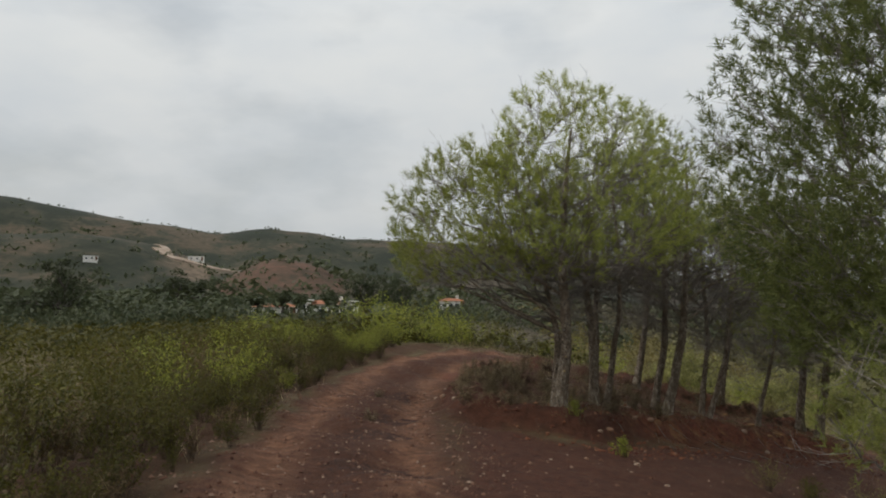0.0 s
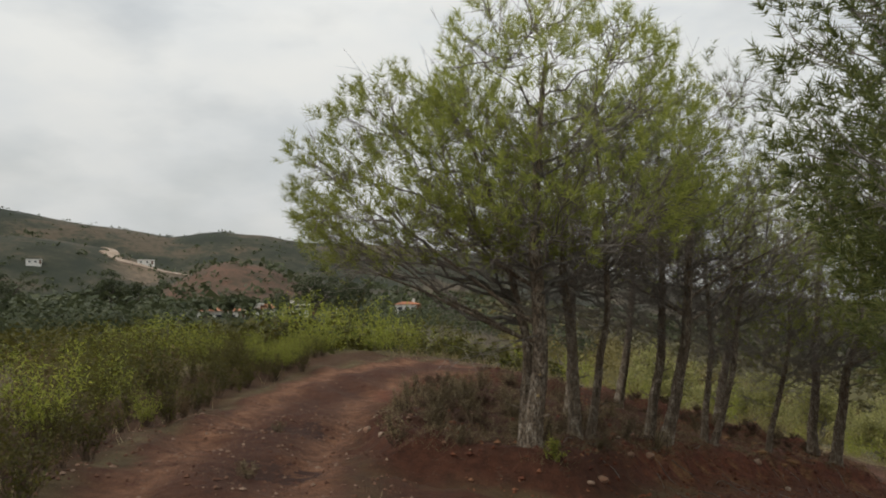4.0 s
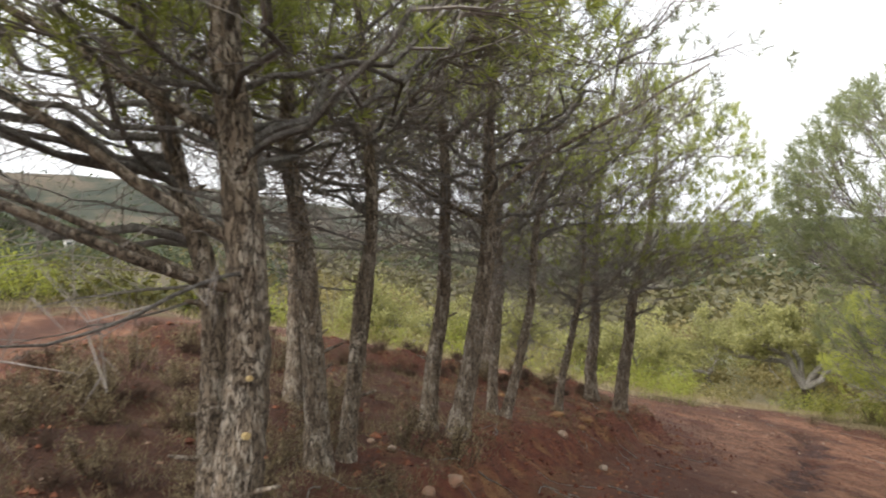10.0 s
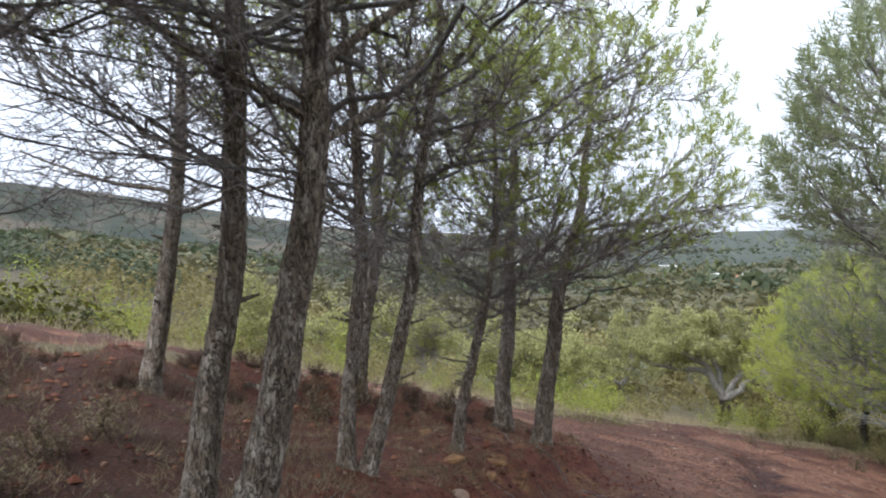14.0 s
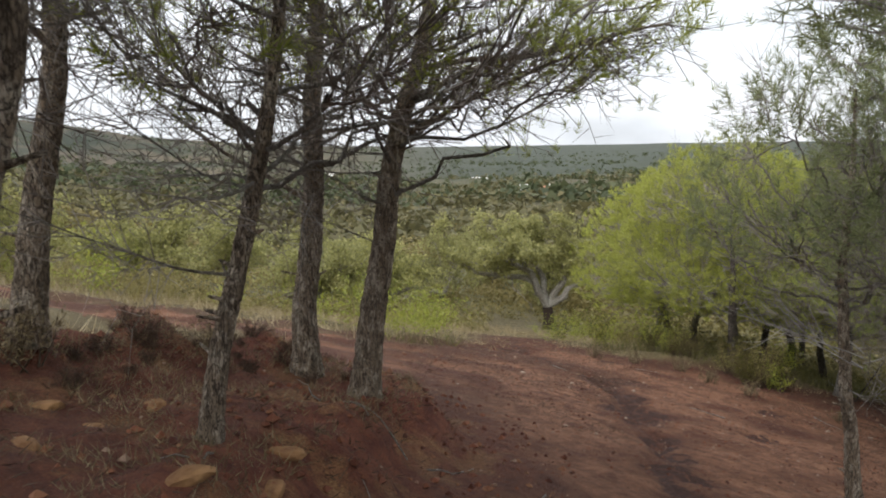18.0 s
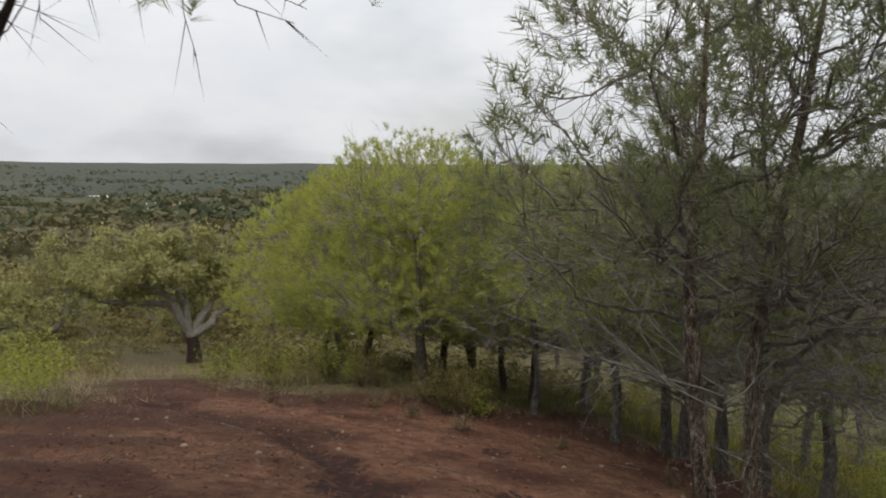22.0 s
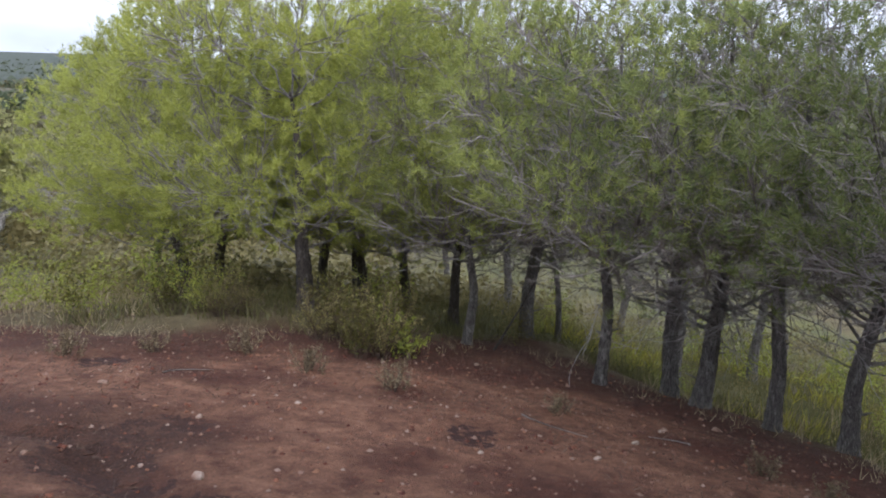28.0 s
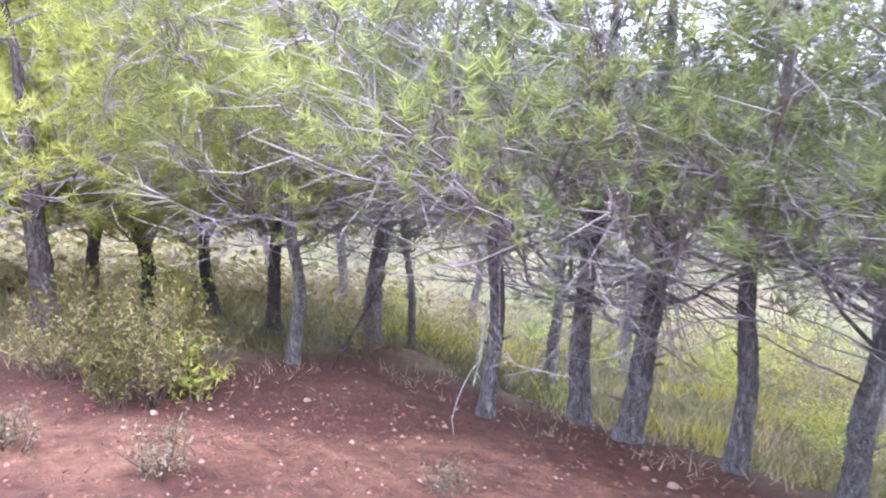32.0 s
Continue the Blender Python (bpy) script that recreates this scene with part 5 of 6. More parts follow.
rng = np.random.default_rng(77)
px, py = np.meshgrid(np.arange(-6.2, -1.7, 0.48), np.arange(2.6, 27, 0.48), indexing="ij")
px, py = px + rng.uniform(-0.3, 0.3, px.shape), py + rng.uniform(-0.3, 0.3, py.shape)
edge_gap = -beside(px, py, ROAD)
for x, y, gap in zip(px.ravel(), py.ravel(), edge_gap.ravel()):
    if gap < 1.4 or rng.uniform() < (0.08 if gap < 3.6 else 0.45):
        continue
    fresh = rng.uniform() < 0.07 + (0.55 if y > 21 else 0)
    kind = int(rng.choice([4, 5])) if fresh else int(rng.choice([0, 0, 1, 1, 2, 3]))
    plant(kind, x, y, rng.uniform(0.75, 1.1) * (0.6 if gap < 1.9 else 0.75 if gap < 2.6 else 0.72 if gap < 4.5 else 0.8), rng.uniform(0, 6.28))
for i in range(18):
    plant((0, 2, 3, 1)[i % 4], -2.35 - 0.22 * (i % 3) + 0.1 * math.sin(i * 2.7), 2.7 + 0.5 * i + 0.15 * math.cos(i * 1.9), 0.5 + 0.12 * math.sin(i * 1.3), i * 1.7)
BEND = "yellow-green shrubs beyond the bend"
px, py = np.meshgrid(np.arange(-3, 17, 1.3), np.arange(26.5, 36, 1.3), indexing="ij")
px, py = px + rng.uniform(-0.5, 0.5, px.shape), py + rng.uniform(-0.5, 0.5, py.shape)
road_gap, bare_gap = np.abs(beside(px, py, ROAD)), -inside(px, py, CLEARING)
for x, y, g1, g2 in zip(px.ravel(), py.ravel(), road_gap.ravel(), bare_gap.ravel()):
    if g1 < 2.0 or g2 < 1.2 or rng.uniform() < 0.35:
        continue
    plant(int(rng.choice([4, 5, 5, 0, 1] if x < 5.5 else [9, 10, 9, 10, 4])), x, y, rng.uniform(0.75, 1.25) * (0.7 if g1 < 2.8 or g2 < 1.6 else 1.0) * (1.3 if x < 6 else 1.0), rng.uniform(0, 6.28), BEND)
EDGE = "bushes at the meadow edge"
for x, y, k, sz in [(22.35, 22.75, 6, 1.3), (21.95, 22.35, 6, 1.2), (21.75, 22.65, 9, 0.8), (22.0, 22.9, 0, 0.95), (22.25, 22.5, 1, 0.8), (21.75, 23.0, 0, 0.85), (22.4, 23.3, 0, 0.95), (22.6, 23.0, 10, 0.85), (21.5, 22.85, 0, 0.8), (22.1, 23.5, 9, 0.8), (23.3, 25.5, 1, 0.95), (22.8, 26.4, 9, 0.8), (22.9, 25.9, 0, 0.9), (22.5, 27.3, 10, 0.8), (22.2, 26.9, 1, 0.85), (23.0, 24.9, 9, 0.75), (22.95, 23.6, 1, 0.9), (22.5, 25.0, 9, 0.75), (22.8, 25.3, 5, 0.7), (22.5, 26.9, 4, 0.75), (22.9, 27.3, 5, 0.7), (21.2, 27.4, 0, 0.7), (21.9, 28.2, 4, 0.7),
                    (23.4, 26.2, 5, 1.0), (23.2, 28.4, 5, 0.8), (24.0, 28.9, 4, 0.7),
                    (23.3, 25.4, 0, 0.8), (24.4, 23.2, 5, 0.8), (16.4, 27.2, 4, 0.9), (17.2, 27.9, 5, 0.9), (15.4, 26.8, 5, 0.8), (18.2, 28.8, 4, 1.0), (16.0, 28.6, 5, 1.1)]:
    plant(k, x, y, sz, x * 7 + y * 3, EDGE)
MEADOW = "olive and yellow-green bushes in the meadow"
rng = np.random.default_rng(79)
for i in range(44):
    x, y = rng.uniform(23.2, 35), rng.uniform(9.5, 21.5)
    plant(int(rng.choice([9, 10, 4])), x, y, rng.uniform(0.45, 0.85) * (2.0 if x - y > 11.5 else 1.0), rng.uniform(0, 6.28), MEADOW)
LOW = "low plants on the earth"
for x, y, k, sz in [(2.6, 11.4, 6, 0.6), (4.3, 10.6, 9, 0.5), (4.7, 10.2, 0, 0.5), (5.0, 9.4, 9, 0.55), (4.4, 9.6, 0, 0.45), (2.15, 12.9, 6, 0.55), (0.4, 13.4, 7, 0.9), (0.8, 14.2, 7, 1.0), (1.1, 13.2, 7, 0.8), (0.5, 15.2, 7, 1.1), (1.0, 16.1, 7, 1.1), (1.4, 15.0, 7, 0.9), (0.6, 17.2, 7, 1.1), (1.6, 17.6, 7, 1.0),
                    (1.9, 19.0, 7, 1.2), (1.2, 18.8, 7, 1.0), (2.6, 20.2, 7, 1.2), (-1.1, 12.2, 7, 0.6), (-1.2, 14.6, 7, 0.5), (2.2, 16.6, 7, 1.0), (3.6, 19.6, 7, 1.1), (4.0, 18.4, 7, 0.9), (6.6, 20.4, 7, 1.0), (7.2, 21.0, 7, 1.1), (8.8, 21.6, 7, 1.0), (2.0, 14.9, 7, 0.8),
                    (20.2, 22.2, 7, 1.0), (20.5, 23.2, 7, 1.0), (21.0, 24.0, 7, 1.0), (20.6, 24.9, 7, 0.9), (20.0, 25.6, 7, 1.0), (20.2, 20.6, 7, 0.7), (18.6, 18.6, 7, 0.7), (19.2, 18.9, 7, 0.8)]:
    plant(k, x, y, sz, x * 5 + y * 9, LOW)
for i in range(30):
    q = i / 29
    plant(8, 5.6 + 4.6 * q + 0.25 * math.sin(i * 2.9), 20.9 + 1.0 * q + 0.5 * math.cos(i * 4.3), 0.55 + 0.2 * math.sin(i * 1.3), i * 2.1, "dead brush along the bank")
for i in range(34):
    q = i / 33
    x, y = 2.2 + 7.6 * q + 0.3 * math.sin(i * 2.3), 20.6 + 1.3 * q + 0.45 * math.cos(i * 3.1)
    plant(8, x, y, 0.7 + 0.35 * math.sin(i * 1.9), i * 1.3, "dead brush along the bank")
herb_rng = np.random.default_rng(93)
for i in range(46):
    x, y = herb_rng.uniform(0.9, 4.4), herb_rng.uniform(13.9, 18.8)
    if inside(np.array([x]), np.array([y]), BANK_TOP)[0] > 0.1 and math.hypot(x - 1.95, y - 13.4) > 0.5:
        plant(7 if i % 3 else 8, x, y, herb_rng.uniform(0.7, 1.25), i * 2.3, LOW)
for i in range(16):
    plant(8, 0.9 + 0.45 * (i % 4) + 0.2 * math.sin(i), 15.0 + 0.9 * (i // 4) + 0.3 * math.cos(i * 2), 0.55 + 0.2 * math.sin(i * 1.7), i * 1.1, "dead brush along the bank")


for name, label in (("rockrose_leaves", "dull green rockrose thicket beyond the verge"), ("bright_shrub_leaves", "fresh yellow-green thicket of low bushes"), ("browned_shrub_leaves", "browned patches of dry rockrose"), ("olive_slope_shrub_leaves", "olive thicket with yellowish shoots on the slope")):
    if name in thickets:
        v = np.concatenate(thickets[name])
        tagged(new("thicket", mesh_of("thicket", v, [np.arange(len(v)).reshape(-1, 3)], bpy.data.materials[name])), label, "shrubs", kind="stuff")


# ---- hillside cover, grass, litter and gravel ----
def scatter(name, n, seed, pick, blob, leaf, per, mat, label, squash=0.7):
    """Many clumps of leaves over the land, as one sheet of cover. pick: makes n places."""
    r2 = np.random.default_rng(seed)
    x, y, size = pick(r2, n)
    z = height(x, y)
    c = np.stack([x, y, z], 1)
    k = len(x)
    d = unit(r2.normal(size=(k, per, 3)))
    d[..., 2] = np.abs(d[..., 2])
    at = c[:, None] + d * (size[:, None] * r2.uniform(0.55, 1.0, (k, per)))[..., None] * np.array([1, 1, squash * 1.6])
    soup = Soup()
    a = unit(np.cross(d, r2.normal(size=d.shape)))
    b = np.cross(d, a)
    s = (leaf * size[:, None] * r2.uniform(0.6, 1.3, (k, per)))[..., None]
    soup.tris(np.stack([at - a * s, at + a * s * 0.8 + b * s * 0.5, at + b * s * 1.3 + d * s * 0.5], 2).reshape(-1, 3, 3))
    return tagged(new(name, soup.mesh(name, mat)), label, "vegetation", kind="stuff")


def ring(r0, r1, a0, a1, lo, hi, keep=None):
    def pick(r2, n):
        r = np.exp(r2.uniform(math.log(r0), math.log(r1), n))
        a = np.radians(r2.uniform(a0, a1, n))
        x, y = 8 + r * np.sin(a), 14 + r * np.cos(a)
        s = r2.uniform(lo, hi, n) * (0.6 + 0.5 * np.clip(waves(x, y, 45, 21) + 0.4, 0, 1.4))
        ok = waves(x, y, 30, 22) + waves(x, y, 110, 23) > -0.7
        ok &= inside(x, y, CLEARING) < -1.5
        ok &= ~((np.abs(np.degrees(np.arctan2(x, y)) + 10) < 6) & (np.hypot(x, y) > 70) & (np.hypot(x, y) < 165))
        ok &= (np.abs(beside(x, y, ROAD)) > 4.0) & ~((beside(x, y, [(6.5, 16.5), (33.5, 37.2)]) ** 2 < 6) & (np.hypot(x, y) < 52))
        return x[ok], y[ok], s[ok]
    return pick


scatter("slope_scrub", 2400, 601, ring(24, 60, 0, 76, 0.4, 1.0), None, 0.14, 46, SCRUB_MID, "yellow-green scrub on the near slope")
scatter("slope_thicket", 1500, 606, ring(42, 130, 0, 90, 0.9, 2.2), None, 0.13, 60, SCRUB_SLOPE, "olive bushes and small trees crowding the slope", 0.62)
scatter("west_scrub", 1700, 602, ring(12, 90, -85, -5, 0.45, 0.9), None, 0.13, 44, SHRUB_LEAF, "dull green shrubs on the western slope")
scatter("valley_scrub", 1700, 603, ring(50, 230, -48, 8, 0.9, 2.4), None, 0.12, 62, SCRUB_FAR, "dark scrub and trees in the valley")
scatter("eastern_scrub", 11000, 605, ring(85, 460, 2, 100, 1.2, 2.8), None, 0.36, 9, SCRUB_OLIVE, "olive scrub and low trees in the eastern valley")
scatter("hill_scrub", 13000, 604, ring(170, 1100, -48, 85, 1.3, 3.0), None, 0.5, 8, SCRUB_FAR, "dark woods on the far hills")


def blades_over(name, n, seed, pick, tall, wide, mat, label, lean=0.5):
    r2 = np.random.default_rng(seed)
    x, y = pick(r2, n)
    k = len(x)
    p = np.stack([x, y, height(x, y) - 0.01], 1)
    d = unit(np.stack([r2.normal(size=k) * lean, r2.normal(size=k) * lean, np.ones(k)], 1))
    h = tall * r2.uniform(0.4, 1.2, k)[:, None]
    a = unit(np.cross(d, r2.normal(size=(k, 3)))) * wide * r2.uniform(0.6, 1.3, k)[:, None]
    soup = Soup()
    soup.tris(np.stack([p - a, p + a, p + d * h], 1))
    return tagged(new(name, soup.mesh(name, mat)), label, "grass", kind="stuff")


def area(x0, x1, y0, y1, test):
    def pick(r2, n):
        x, y = r2.uniform(x0, x1, n), r2.uniform(y0, y1, n)
        ok = test(x, y)
        return x[ok], y[ok]
    return pick


blades_over("meadow_grass", 60000, 611, area(15, 40, 4, 27, lambda x, y: (inside(x, y, CLEARING) < -0.5 - 0.4 * waves(x, y, 1.5, 41)) & (y < 32 - 0.2 * x)), 0.36, 0.008, GRASS, "tall yellow-green meadow grass below the clearing")
blades_over("verge_grass", 60000, 612, area(-4, 27, -2, 40, lambda x, y: (inside(x, y, CLEARING) < -0.1) & (inside(x, y, BANK_TOP) < -0.3) & (np.abs(beside(x, y, ROAD)) > 1.35) & (beside(x, y, ROAD) > -1.8) & ((x > 0) | (waves(x, y, 1.2, 46) > 0.3)) & (inside(x, y, BANK_TOP) < -1.6) & (waves(x, y, 2.2, 42) > -0.2)), 0.34, 0.006, DRYGRASS, "dry straw-coloured verge grass")
blades_over("slope_grass", 30000, 613, area(0, 30, 26, 48, lambda x, y: (inside(x, y, CLEARING) < -0.4) & (np.abs(beside(x, y, ROAD)) > 1.8)), 0.36, 0.007, DRYGRASS, "long yellowish grass on the slope")
blades_over("bank_grass", 110000, 614, area(0, 12, 12, 23, lambda x, y: (inside(x, y, BANK_TOP) > 0.1) & (waves(x, y, 1.1, 43) > -0.1)), 0.12, 0.003, HERB, "sparse dry grass on the bank", 0.9)
blades_over("pine_litter", 230000, 615, area(-1, 27, 9, 30, lambda x, y: ((inside(x, y, BANK_TOP) > -0.2) | ((np.abs(inside(x, y, CLEARING) - 0.9) < 2.2) & (x > 13))) & (waves(x, y, 1.4, 44) > -0.5)), 0.10, 0.005, LITTER, "brown fallen needles and twigs", 4.0)


blades_over("meadow_flowers", 12000, 617, area(20, 34, 9, 21, lambda x, y: (inside(x, y, CLEARING) < -1.0) & (waves(x, y, 3.0, 74) > 0.35)), 0.42, 0.02, BLOOM, "patches of yellow meadow flowers", 0.5)
blades_over("edge_grass", 9000, 616, area(17, 24, 16.5, 28.5, lambda x, y: (np.abs(inside(x, y, CLEARING)) < 0.55) & (waves(x, y, 0.9, 47) > 0.0)), 0.18, 0.004, DRYGRASS, "dry straw tufts along the clearing edge", 0.7)


def pebbles(name, n, seed, pick, lo, hi, mat, label):
    r2 = np.random.default_rng(seed)
    x, y = pick(r2, n)
    k = len(x)
    s = lo * (hi / lo) ** (r2.uniform(0, 1, k) ** 2.2)
    corner = np.array([(1, 0, 0), (0, 1, 0), (-1, 0, 0), (0, -1, 0), (0, 0, 1), (0, 0, -1)], float)
    v = corner[None] * r2.uniform(0.5, 1.1, (k, 6, 1)) * s[:, None, None] * np.array([1, 1, 0.7])
    t = r2.uniform(0, 6.28, k)
    c, q = np.cos(t)[:, None], np.sin(t)[:, None]
    v = np.stack([v[..., 0] * c - v[..., 1] * q, v[..., 0] * q + v[..., 1] * c, v[..., 2]], -1) + np.stack([x, y, height(x, y) + s * 0.15], 1)[:, None]
    f = np.array([(0, 1, 4), (1, 2, 4), (2, 3, 4), (3, 0, 4), (1, 0, 5), (2, 1, 5), (3, 2, 5), (0, 3, 5)])
    faces = (f[None] + np.arange(k)[:, None, None] * 6).reshape(-1, 3)
    return tagged(new(name, mesh_of(name, v.reshape(-1, 3), [faces], mat)), label, "gravel", kind="stuff")


open_earth = area(-3, 24, 3, 30, lambda x, y: (inside(x, y, CLEARING) > 0.1) | (np.abs(beside(x, y, ROAD)) < 1.5) | (inside(x, y, BANK_TOP) > -0.4))
pebbles("gravel", 13000, 621, open_earth, 0.006, 0.042, GRAVEL, "red and grey gravel strewn over the earth")


on_bank = area(1, 12.5, 11, 23, lambda x, y: (inside(x, y, BANK_TOP) > -1.3) & ((inside(x, y, BANK_TOP) < 0.9) | (waves(x, y, 1.2, 48) > 0.1)))
pebbles("clods", 14000, 623, on_bank, 0.008, 0.06, CLOD, "crumbled red clods on the bank")
pebbles("clearing_clods", 9000, 626, area(12, 24, 16, 29, lambda x, y: (inside(x, y, CLEARING) > -0.3) & (waves(x, y, 1.6, 49) > -0.3)), 0.006, 0.036, CLOD, "crumbled red clods over the clearing")
pebbles("track_grit", 7500, 624, area(-3, 2, 3, 16, lambda x, y: np.abs(beside(x, y, ROAD)) < 1.8), 0.006, 0.04, GRAVEL, "loose grit on the wheel track")


pebbles("clearing_grit", 8000, 625, area(14, 23, 17, 28, lambda x, y: inside(x, y, CLEARING) > 0.0), 0.005, 0.03, GRAVEL, "loose grit over the clearing")


def make_stone(seed, size):
    r2 = np.random.default_rng(seed)
    bm = bmesh.new()
    bmesh.ops.create_icosphere(bm, subdivisions=2, radius=size)
    k = r2.uniform(0.65, 1.2, 3)
    for v in bm.verts:
        w = noise.noise(v.co / size * 0.9 + Vector((seed, 0, 0))) * 0.35 + noise.noise(v.co / size * 2.2 + Vector((0, seed, 0))) * 0.15
        v.co = Vector((v.co.x * k[0], v.co.y * k[1], v.co.z * 0.62)) * (1 + w)
    me = bpy.data.meshes.new("stone")
    bm.to_mesh(me)
    bm.free()
    me.materials.append(STONE)
    return me


stones = [make_stone(i, 0.06) for i in range(6)]
r3 = np.random.default_rng(88)
spots = [(2.75, 13.2, 1.2), (2.55, 12.95, 0.8), (0.2, 13.9, 1.0), (0.0, 14.6, 1.3), (-0.1, 15.3, 1.1), (0.1, 16.4, 1.4), (3.6, 15.0, 1.2), (4.0, 15.4, 1.4), (6.9, 18.3, 1.6), (7.3, 18.0, 1.3), (2.6, 17.4, 2.0),
         (4.21, 16.98, 0.7), (3.68, 16.39, 0.8), (3.69, 15.93, 0.65), (3.45, 16.21, 0.6), (18.5, 21.2, 0.55), (19.59, 19.89, 0.6), (16.21, 18.61, 0.5), (18.44, 18.72, 0.6)]
while len(spots) < 120:
    x, y = r3.uniform(-2, 23), r3.uniform(9, 27)
    p = np.array([x]), np.array([y])
    if inside(*p, CLEARING)[0] > 0.2 or inside(*p, BANK_TOP)[0] > -0.3:
        spots.append((x, y, r3.uniform(0.25, 0.7)))
for i, (x, y, s) in enumerate(spots):
    st = tagged(new("stone", stones[i % 6]), "pale weathered stone lying on red earth", "stone", "loose stones")
    st.matrix_world = Matrix.Translation((x, y, at_ground(x, y) + 0.012 * s)) @ Matrix.Rotation(i * 1.7, 4, "Z") @ Matrix.Diagonal((s, s, s, 1))


# ---- lumps of ochre clay broken out of the bank ----
CLAY = Mat("ochre_clay", 0.95)
CLAY.colour(CLAY.ramp(CLAY.noise(CLAY.co(), 9, 8, 0.7), (0.35, (0.13, 0.06, 0.028)), (0.65, (0.30, 0.17, 0.078))))
CLAY.bump(CLAY.noise(CLAY.co(), 30, 8, 0.7), 0.8, 0.02)
CLAY = CLAY.m
lumps = []
for i in range(3):
    me = make_stone(40 + i, 0.06)
    me.name = "clay_lump"
    me.materials[0] = CLAY
    lumps.append(me)
for i, (x, y, s) in enumerate([(7.17, 20.43, 2.6), (7.76, 20.33, 2.0), (8.18, 19.72, 3.0), (7.88, 19.31, 2.4), (7.33, 20.16, 1.6), (7.35, 19.13, 2.8), (6.87, 19.72, 2.2)]):
    st = tagged(new("clay_lump", lumps[i % 3]), "lump of ochre clay half sunk in the red bank", "clay", "clay lumps on the bank")
    st.matrix_world = Matrix.Translation((x, y, at_ground(x, y) - 0.004 * s)) @ Matrix.Rotation(i * 1.3, 4, "Z") @ Matrix.Diagonal((s * 0.8, s * 0.5, s * 0.42, 1))


# ---- fallen sticks ----
r4 = np.random.default_rng(91)
for i in range(40):
    if i < 34:
        q = r4.uniform(0, 1)
        x, y = 2.4 + 7.5 * q + r4.normal() * 0.5, 14.0 + 6.6 * q + r4.normal() * 0.6
    else:
        x, y = r4.uniform(17, 22), r4.uniform(17.5, 25)
    a, n = r4.uniform(0, 6.28), r4.uniform(0.25, 0.8)
    pts = [(x + math.cos(a) * n * k, y + math.sin(a) * n * k + 0.06 * math.sin(k * 5 + i)) for k in np.linspace(0, 1, 6)]
    rod = Soup()
    rod.tube([(u - x, v - y, at_ground(u, v) - at_ground(x, y) + 0.012) for u, v in pts], np.linspace(0.008, 0.003, 6), 6, 0.1, r4, True)
    stick = tagged(new("stick", rod.mesh("stick", LIMB, True)), "fallen grey stick lying on the earth", "stick", "fallen sticks")
    stick.location = (x, y, at_ground(x, y))


# ---- houses in the valley ----
PLASTER = Mat("white_plaster", 0.9)
PLASTER.colour(PLASTER.ramp(PLASTER.noise(PLASTER.co(), 1.2), (0.3, (0.62, 0.6, 0.55)), (0.7, (0.8, 0.78, 0.74))))
PLASTER = PLASTER.m
TILE = Mat("terracotta_roof", 0.9)
TILE.colour(TILE.ramp(TILE.noise(TILE.co(), 2.5), (0.3, (0.22, 0.085, 0.045)), (0.7, (0.40, 0.18, 0.10))))
TILE = TILE.m
PANE = Mat("dark_window_glass", 0.15).colour((0.03, 0.035, 0.04)).m
DOOR = Mat("brown_door_wood", 0.7).colour((0.13, 0.07, 0.04)).m
HILL_ROAD = Mat("pale_dirt_road", 0.95)
HILL_ROAD.colour(HILL_ROAD.ramp(HILL_ROAD.noise(HILL_ROAD.co(), 0.2), (0.3, (0.26, 0.19, 0.14)), (0.7, (0.42, 0.34, 0.27))))
HILL_ROAD = HILL_ROAD.m


def box_mesh(name, lo, hi, mat):
    bm = bmesh.new()
    bmesh.ops.create_cube(bm, size=1)
    for v in bm.verts:
        v.co = Vector([lo[k] + (hi[k] - lo[k]) * (v.co[k] + 0.5) for k in range(3)])
    bmesh.ops.bevel(bm, geom=bm.edges[:], offset=0.02, segments=1)
    me = bpy.data.meshes.new(name)
    bm.to_mesh(me)
    bm.free()
    me.materials.append(mat)
    return me


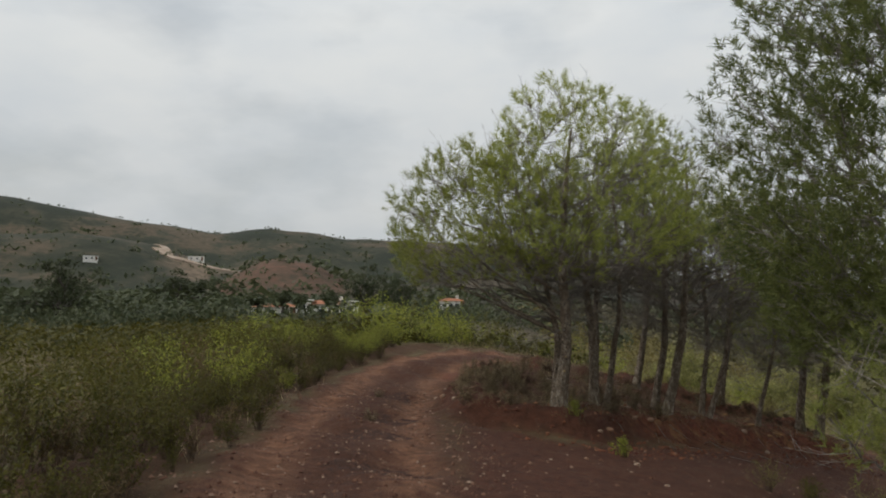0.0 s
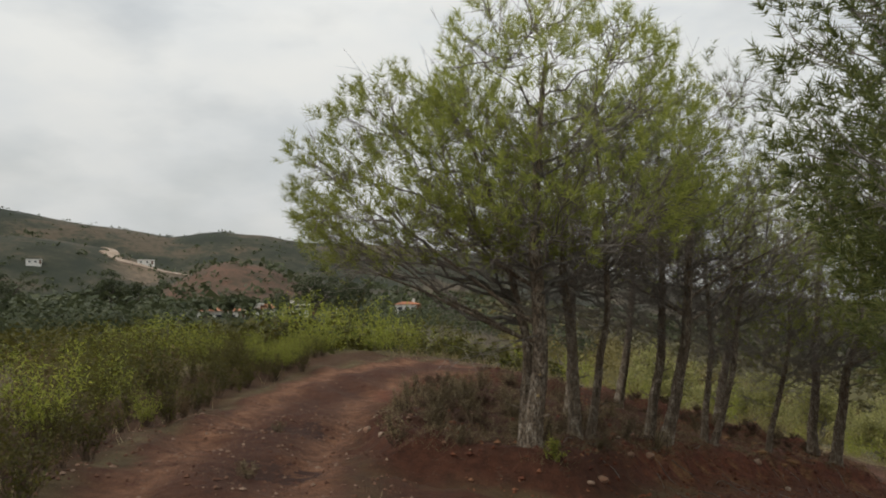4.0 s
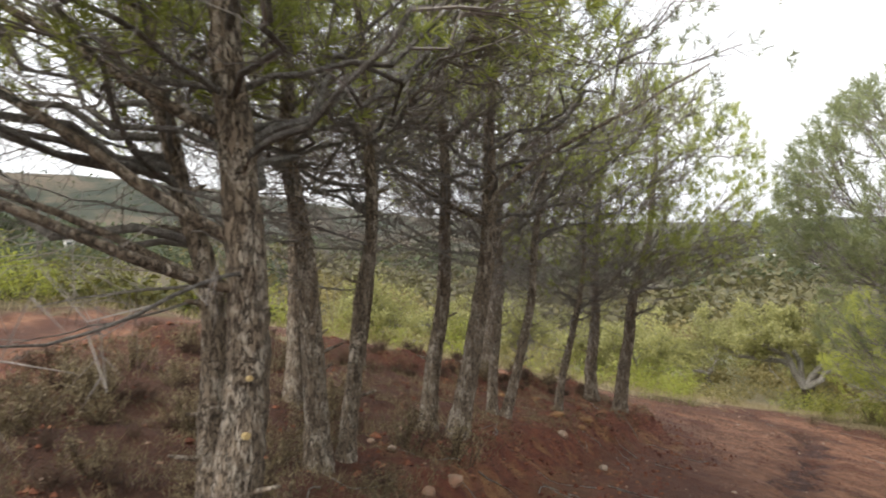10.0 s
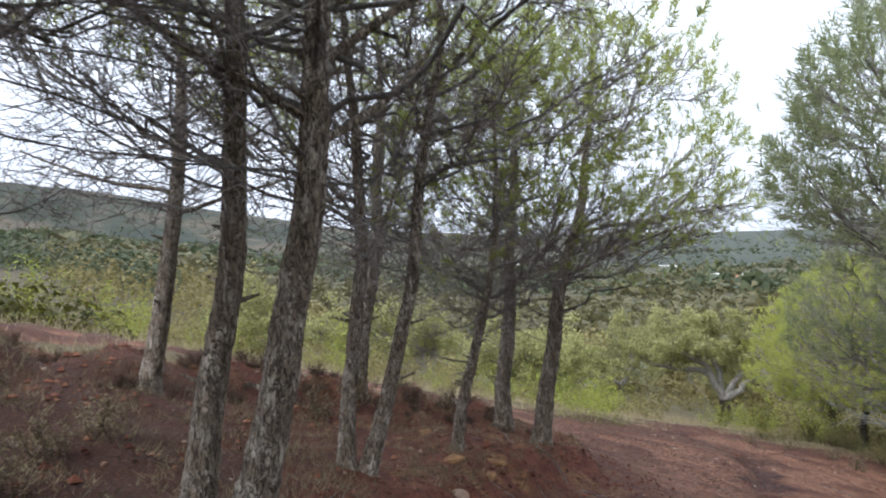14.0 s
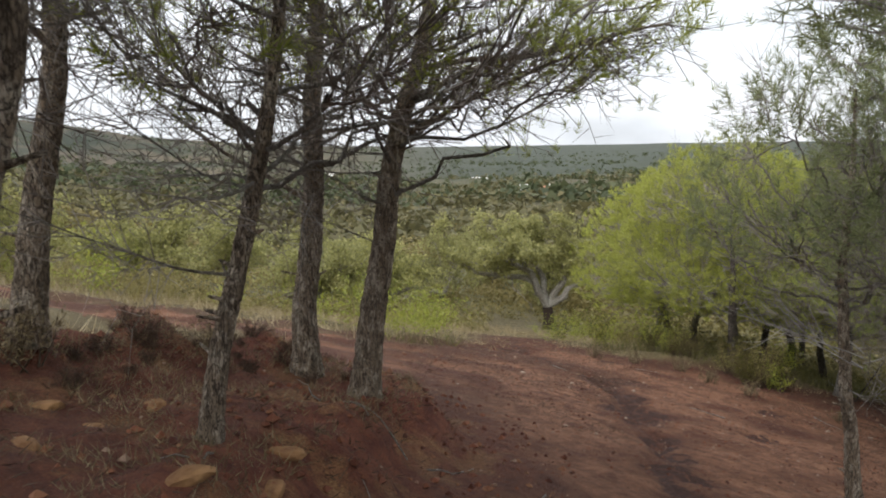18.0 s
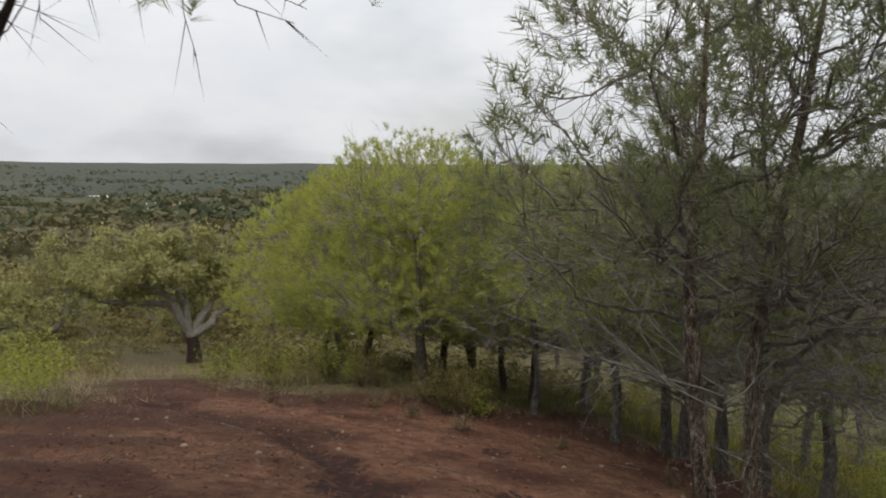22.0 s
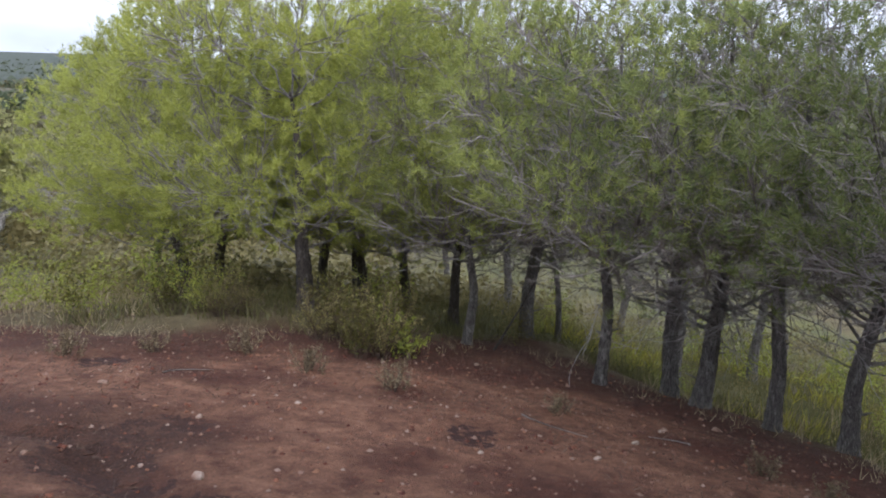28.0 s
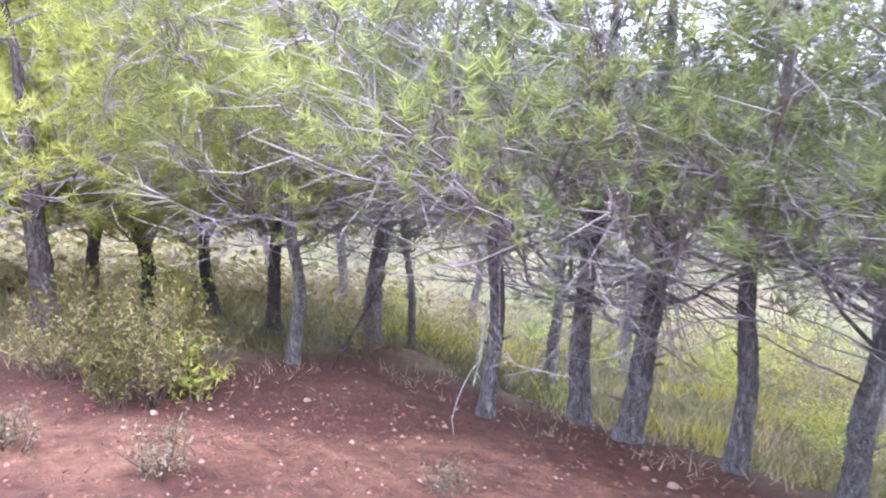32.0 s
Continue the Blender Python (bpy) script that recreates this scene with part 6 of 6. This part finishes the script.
def make_house(x, y, w, d, h, turn, label, roof="tile", windows=3, rise=0.7, sink=0.3):
    house = tagged(new("house"), label, "house", "white houses in the valley")
    house.matrix_world = Matrix.Translation((x, y, at_ground(x, y) - sink)) @ Matrix.Rotation(radians(turn), 4, "Z")
    part("wall", box_mesh("wall", (-w / 2, -d / 2, -1.5), (w / 2, d / 2, h), PLASTER), house)
    if roof == "tile":
        e = 0.35
        v = np.array([(-w / 2 - e, -d / 2 - e, h + 0.01), (w / 2 + e, -d / 2 - e, h + 0.01), (w / 2 + e, d / 2 + e, h + 0.01), (-w / 2 - e, d / 2 + e, h + 0.01), (-w / 2 + d * 0.3, 0, h + rise), (w / 2 - d * 0.3, 0, h + rise)])
        part("roof", mesh_of("roof", v, [np.array([(0, 1, 5, 4), (2, 3, 4, 5)]), np.array([(1, 2, 5), (3, 0, 4), (0, 3, 2), (0, 2, 1)])], TILE), house, "terracotta tiled roof")
        part("chimney", box_mesh("chimney", (w * 0.2, -0.3, h + 0.2), (w * 0.2 + 0.6, 0.3, h + rise + 0.7), PLASTER), house)
    else:
        part("roof", box_mesh("roof", (-w / 2 - 0.15, -d / 2 - 0.15, h + 0.005), (w / 2 + 0.15, d / 2 + 0.15, h + 0.3), PLASTER), house)
    for i in range(windows):
        cx = -w / 2 + w * (i + 0.6) / (windows + 0.6)
        pane = part("window", box_mesh("window", (cx - 0.5, -d / 2 - 0.04, h * 0.4), (cx + 0.5, -d / 2 + 0.1, h * 0.75), PANE), house, "dark window")
        part("sill", box_mesh("sill", (cx - 0.6, -d / 2 - 0.15, h * 0.4 - 0.12), (cx + 0.6, -d / 2 - 0.002, h * 0.4 - 0.005), PLASTER), pane)
    part("door", box_mesh("door", (w * 0.36, -d / 2 - 0.05, 0.3), (w * 0.36 + 1.0, -d / 2 + 0.1, 2.4), DOOR), house, "brown door")
    return house


for args in [(-31.0, 146.0, 8.0, 6.0, 2.6, 8, "low white farmhouse with terracotta roof", "tile", 3, 0.6, 1.5), (-20.5, 142.0, 9.5, 7.0, 3.2, -6, "white farmhouse with broad terracotta roof", "tile", 3, 0.7, 1.6), (2.0, 190.0, 5.5, 4.5, 2.4, 4, "small house with orange tiled roof")]:
    make_house(*args)
for args in [(-15.6, 138.5, 3.4, 4.0, 2.2, 0), (-24.5, 140.0, 3.0, 3.0, 2.4, 10), (-9.5, 150.0, 3.5, 3.0, 2.0, -8)]:
    make_house(*args, "small white outbuilding with flat roof", "flat", 1)
for args in [(-186.0, 415.0, 7.0, 5.0, 2.4, 20), (-150.0, 478.0, 9.0, 5.0, 2.8, 10), (-138.0, 360.0, 7.0, 5.0, 2.4, 15), (-172.0, 680.0, 8.0, 6.0, 2.8, 8),
             (186.5, 163.0, 3.0, 3.0, 3.0, -42), (266.0, 365.0, 5.0, 4.0, 3.4, -36), (353.0, 334.0, 10.0, 6.0, 3.0, -40)]:
    make_house(*args, "white hillside house with flat roof", "flat", 2)
make_house(192.0, 160.5, 7.0, 4.0, 1.9, -50, "long white farmhouse on the far slope", "tile", 4, 0.4)


def hill_road(points, width):
    """A pale track laid over the hillside."""
    pts = np.array(points, float)
    t = np.linspace(0, len(pts) - 1, 24)
    x, y = np.interp(t, np.arange(len(pts)), pts[:, 0]), np.interp(t, np.arange(len(pts)), pts[:, 1])
    dx, dy = np.gradient(x), np.gradient(y)
    n = np.hypot(dx, dy)
    ox, oy = -dy / n * width / 2, dx / n * width / 2
    v = []
    for k in (-1, 1):
        v.append(np.stack([x + ox * k, y + oy * k, height(x + ox * k, y + oy * k) + 0.7], 1))
        v.append(np.stack([x + ox * k, y + oy * k, height(x + ox * k, y + oy * k) - 1.0], 1))
    i = np.arange(23)
    quads = [np.stack([i, i + 1, i + 49, i + 48], 1), np.stack([i + 24, i + 25, i + 1, i], 1), np.stack([i + 48, i + 49, i + 73, i + 72], 1)]
    return tagged(new("road", mesh_of("road", np.concatenate(v), quads, HILL_ROAD)), "pale dirt road across the hillside", "road", kind="structure")


hill_road([(-172, 470), (-160, 462), (-146, 470), (-128, 486)], 5)
hill_road([(-160, 462), (-176, 488), (-184, 500)], 5)
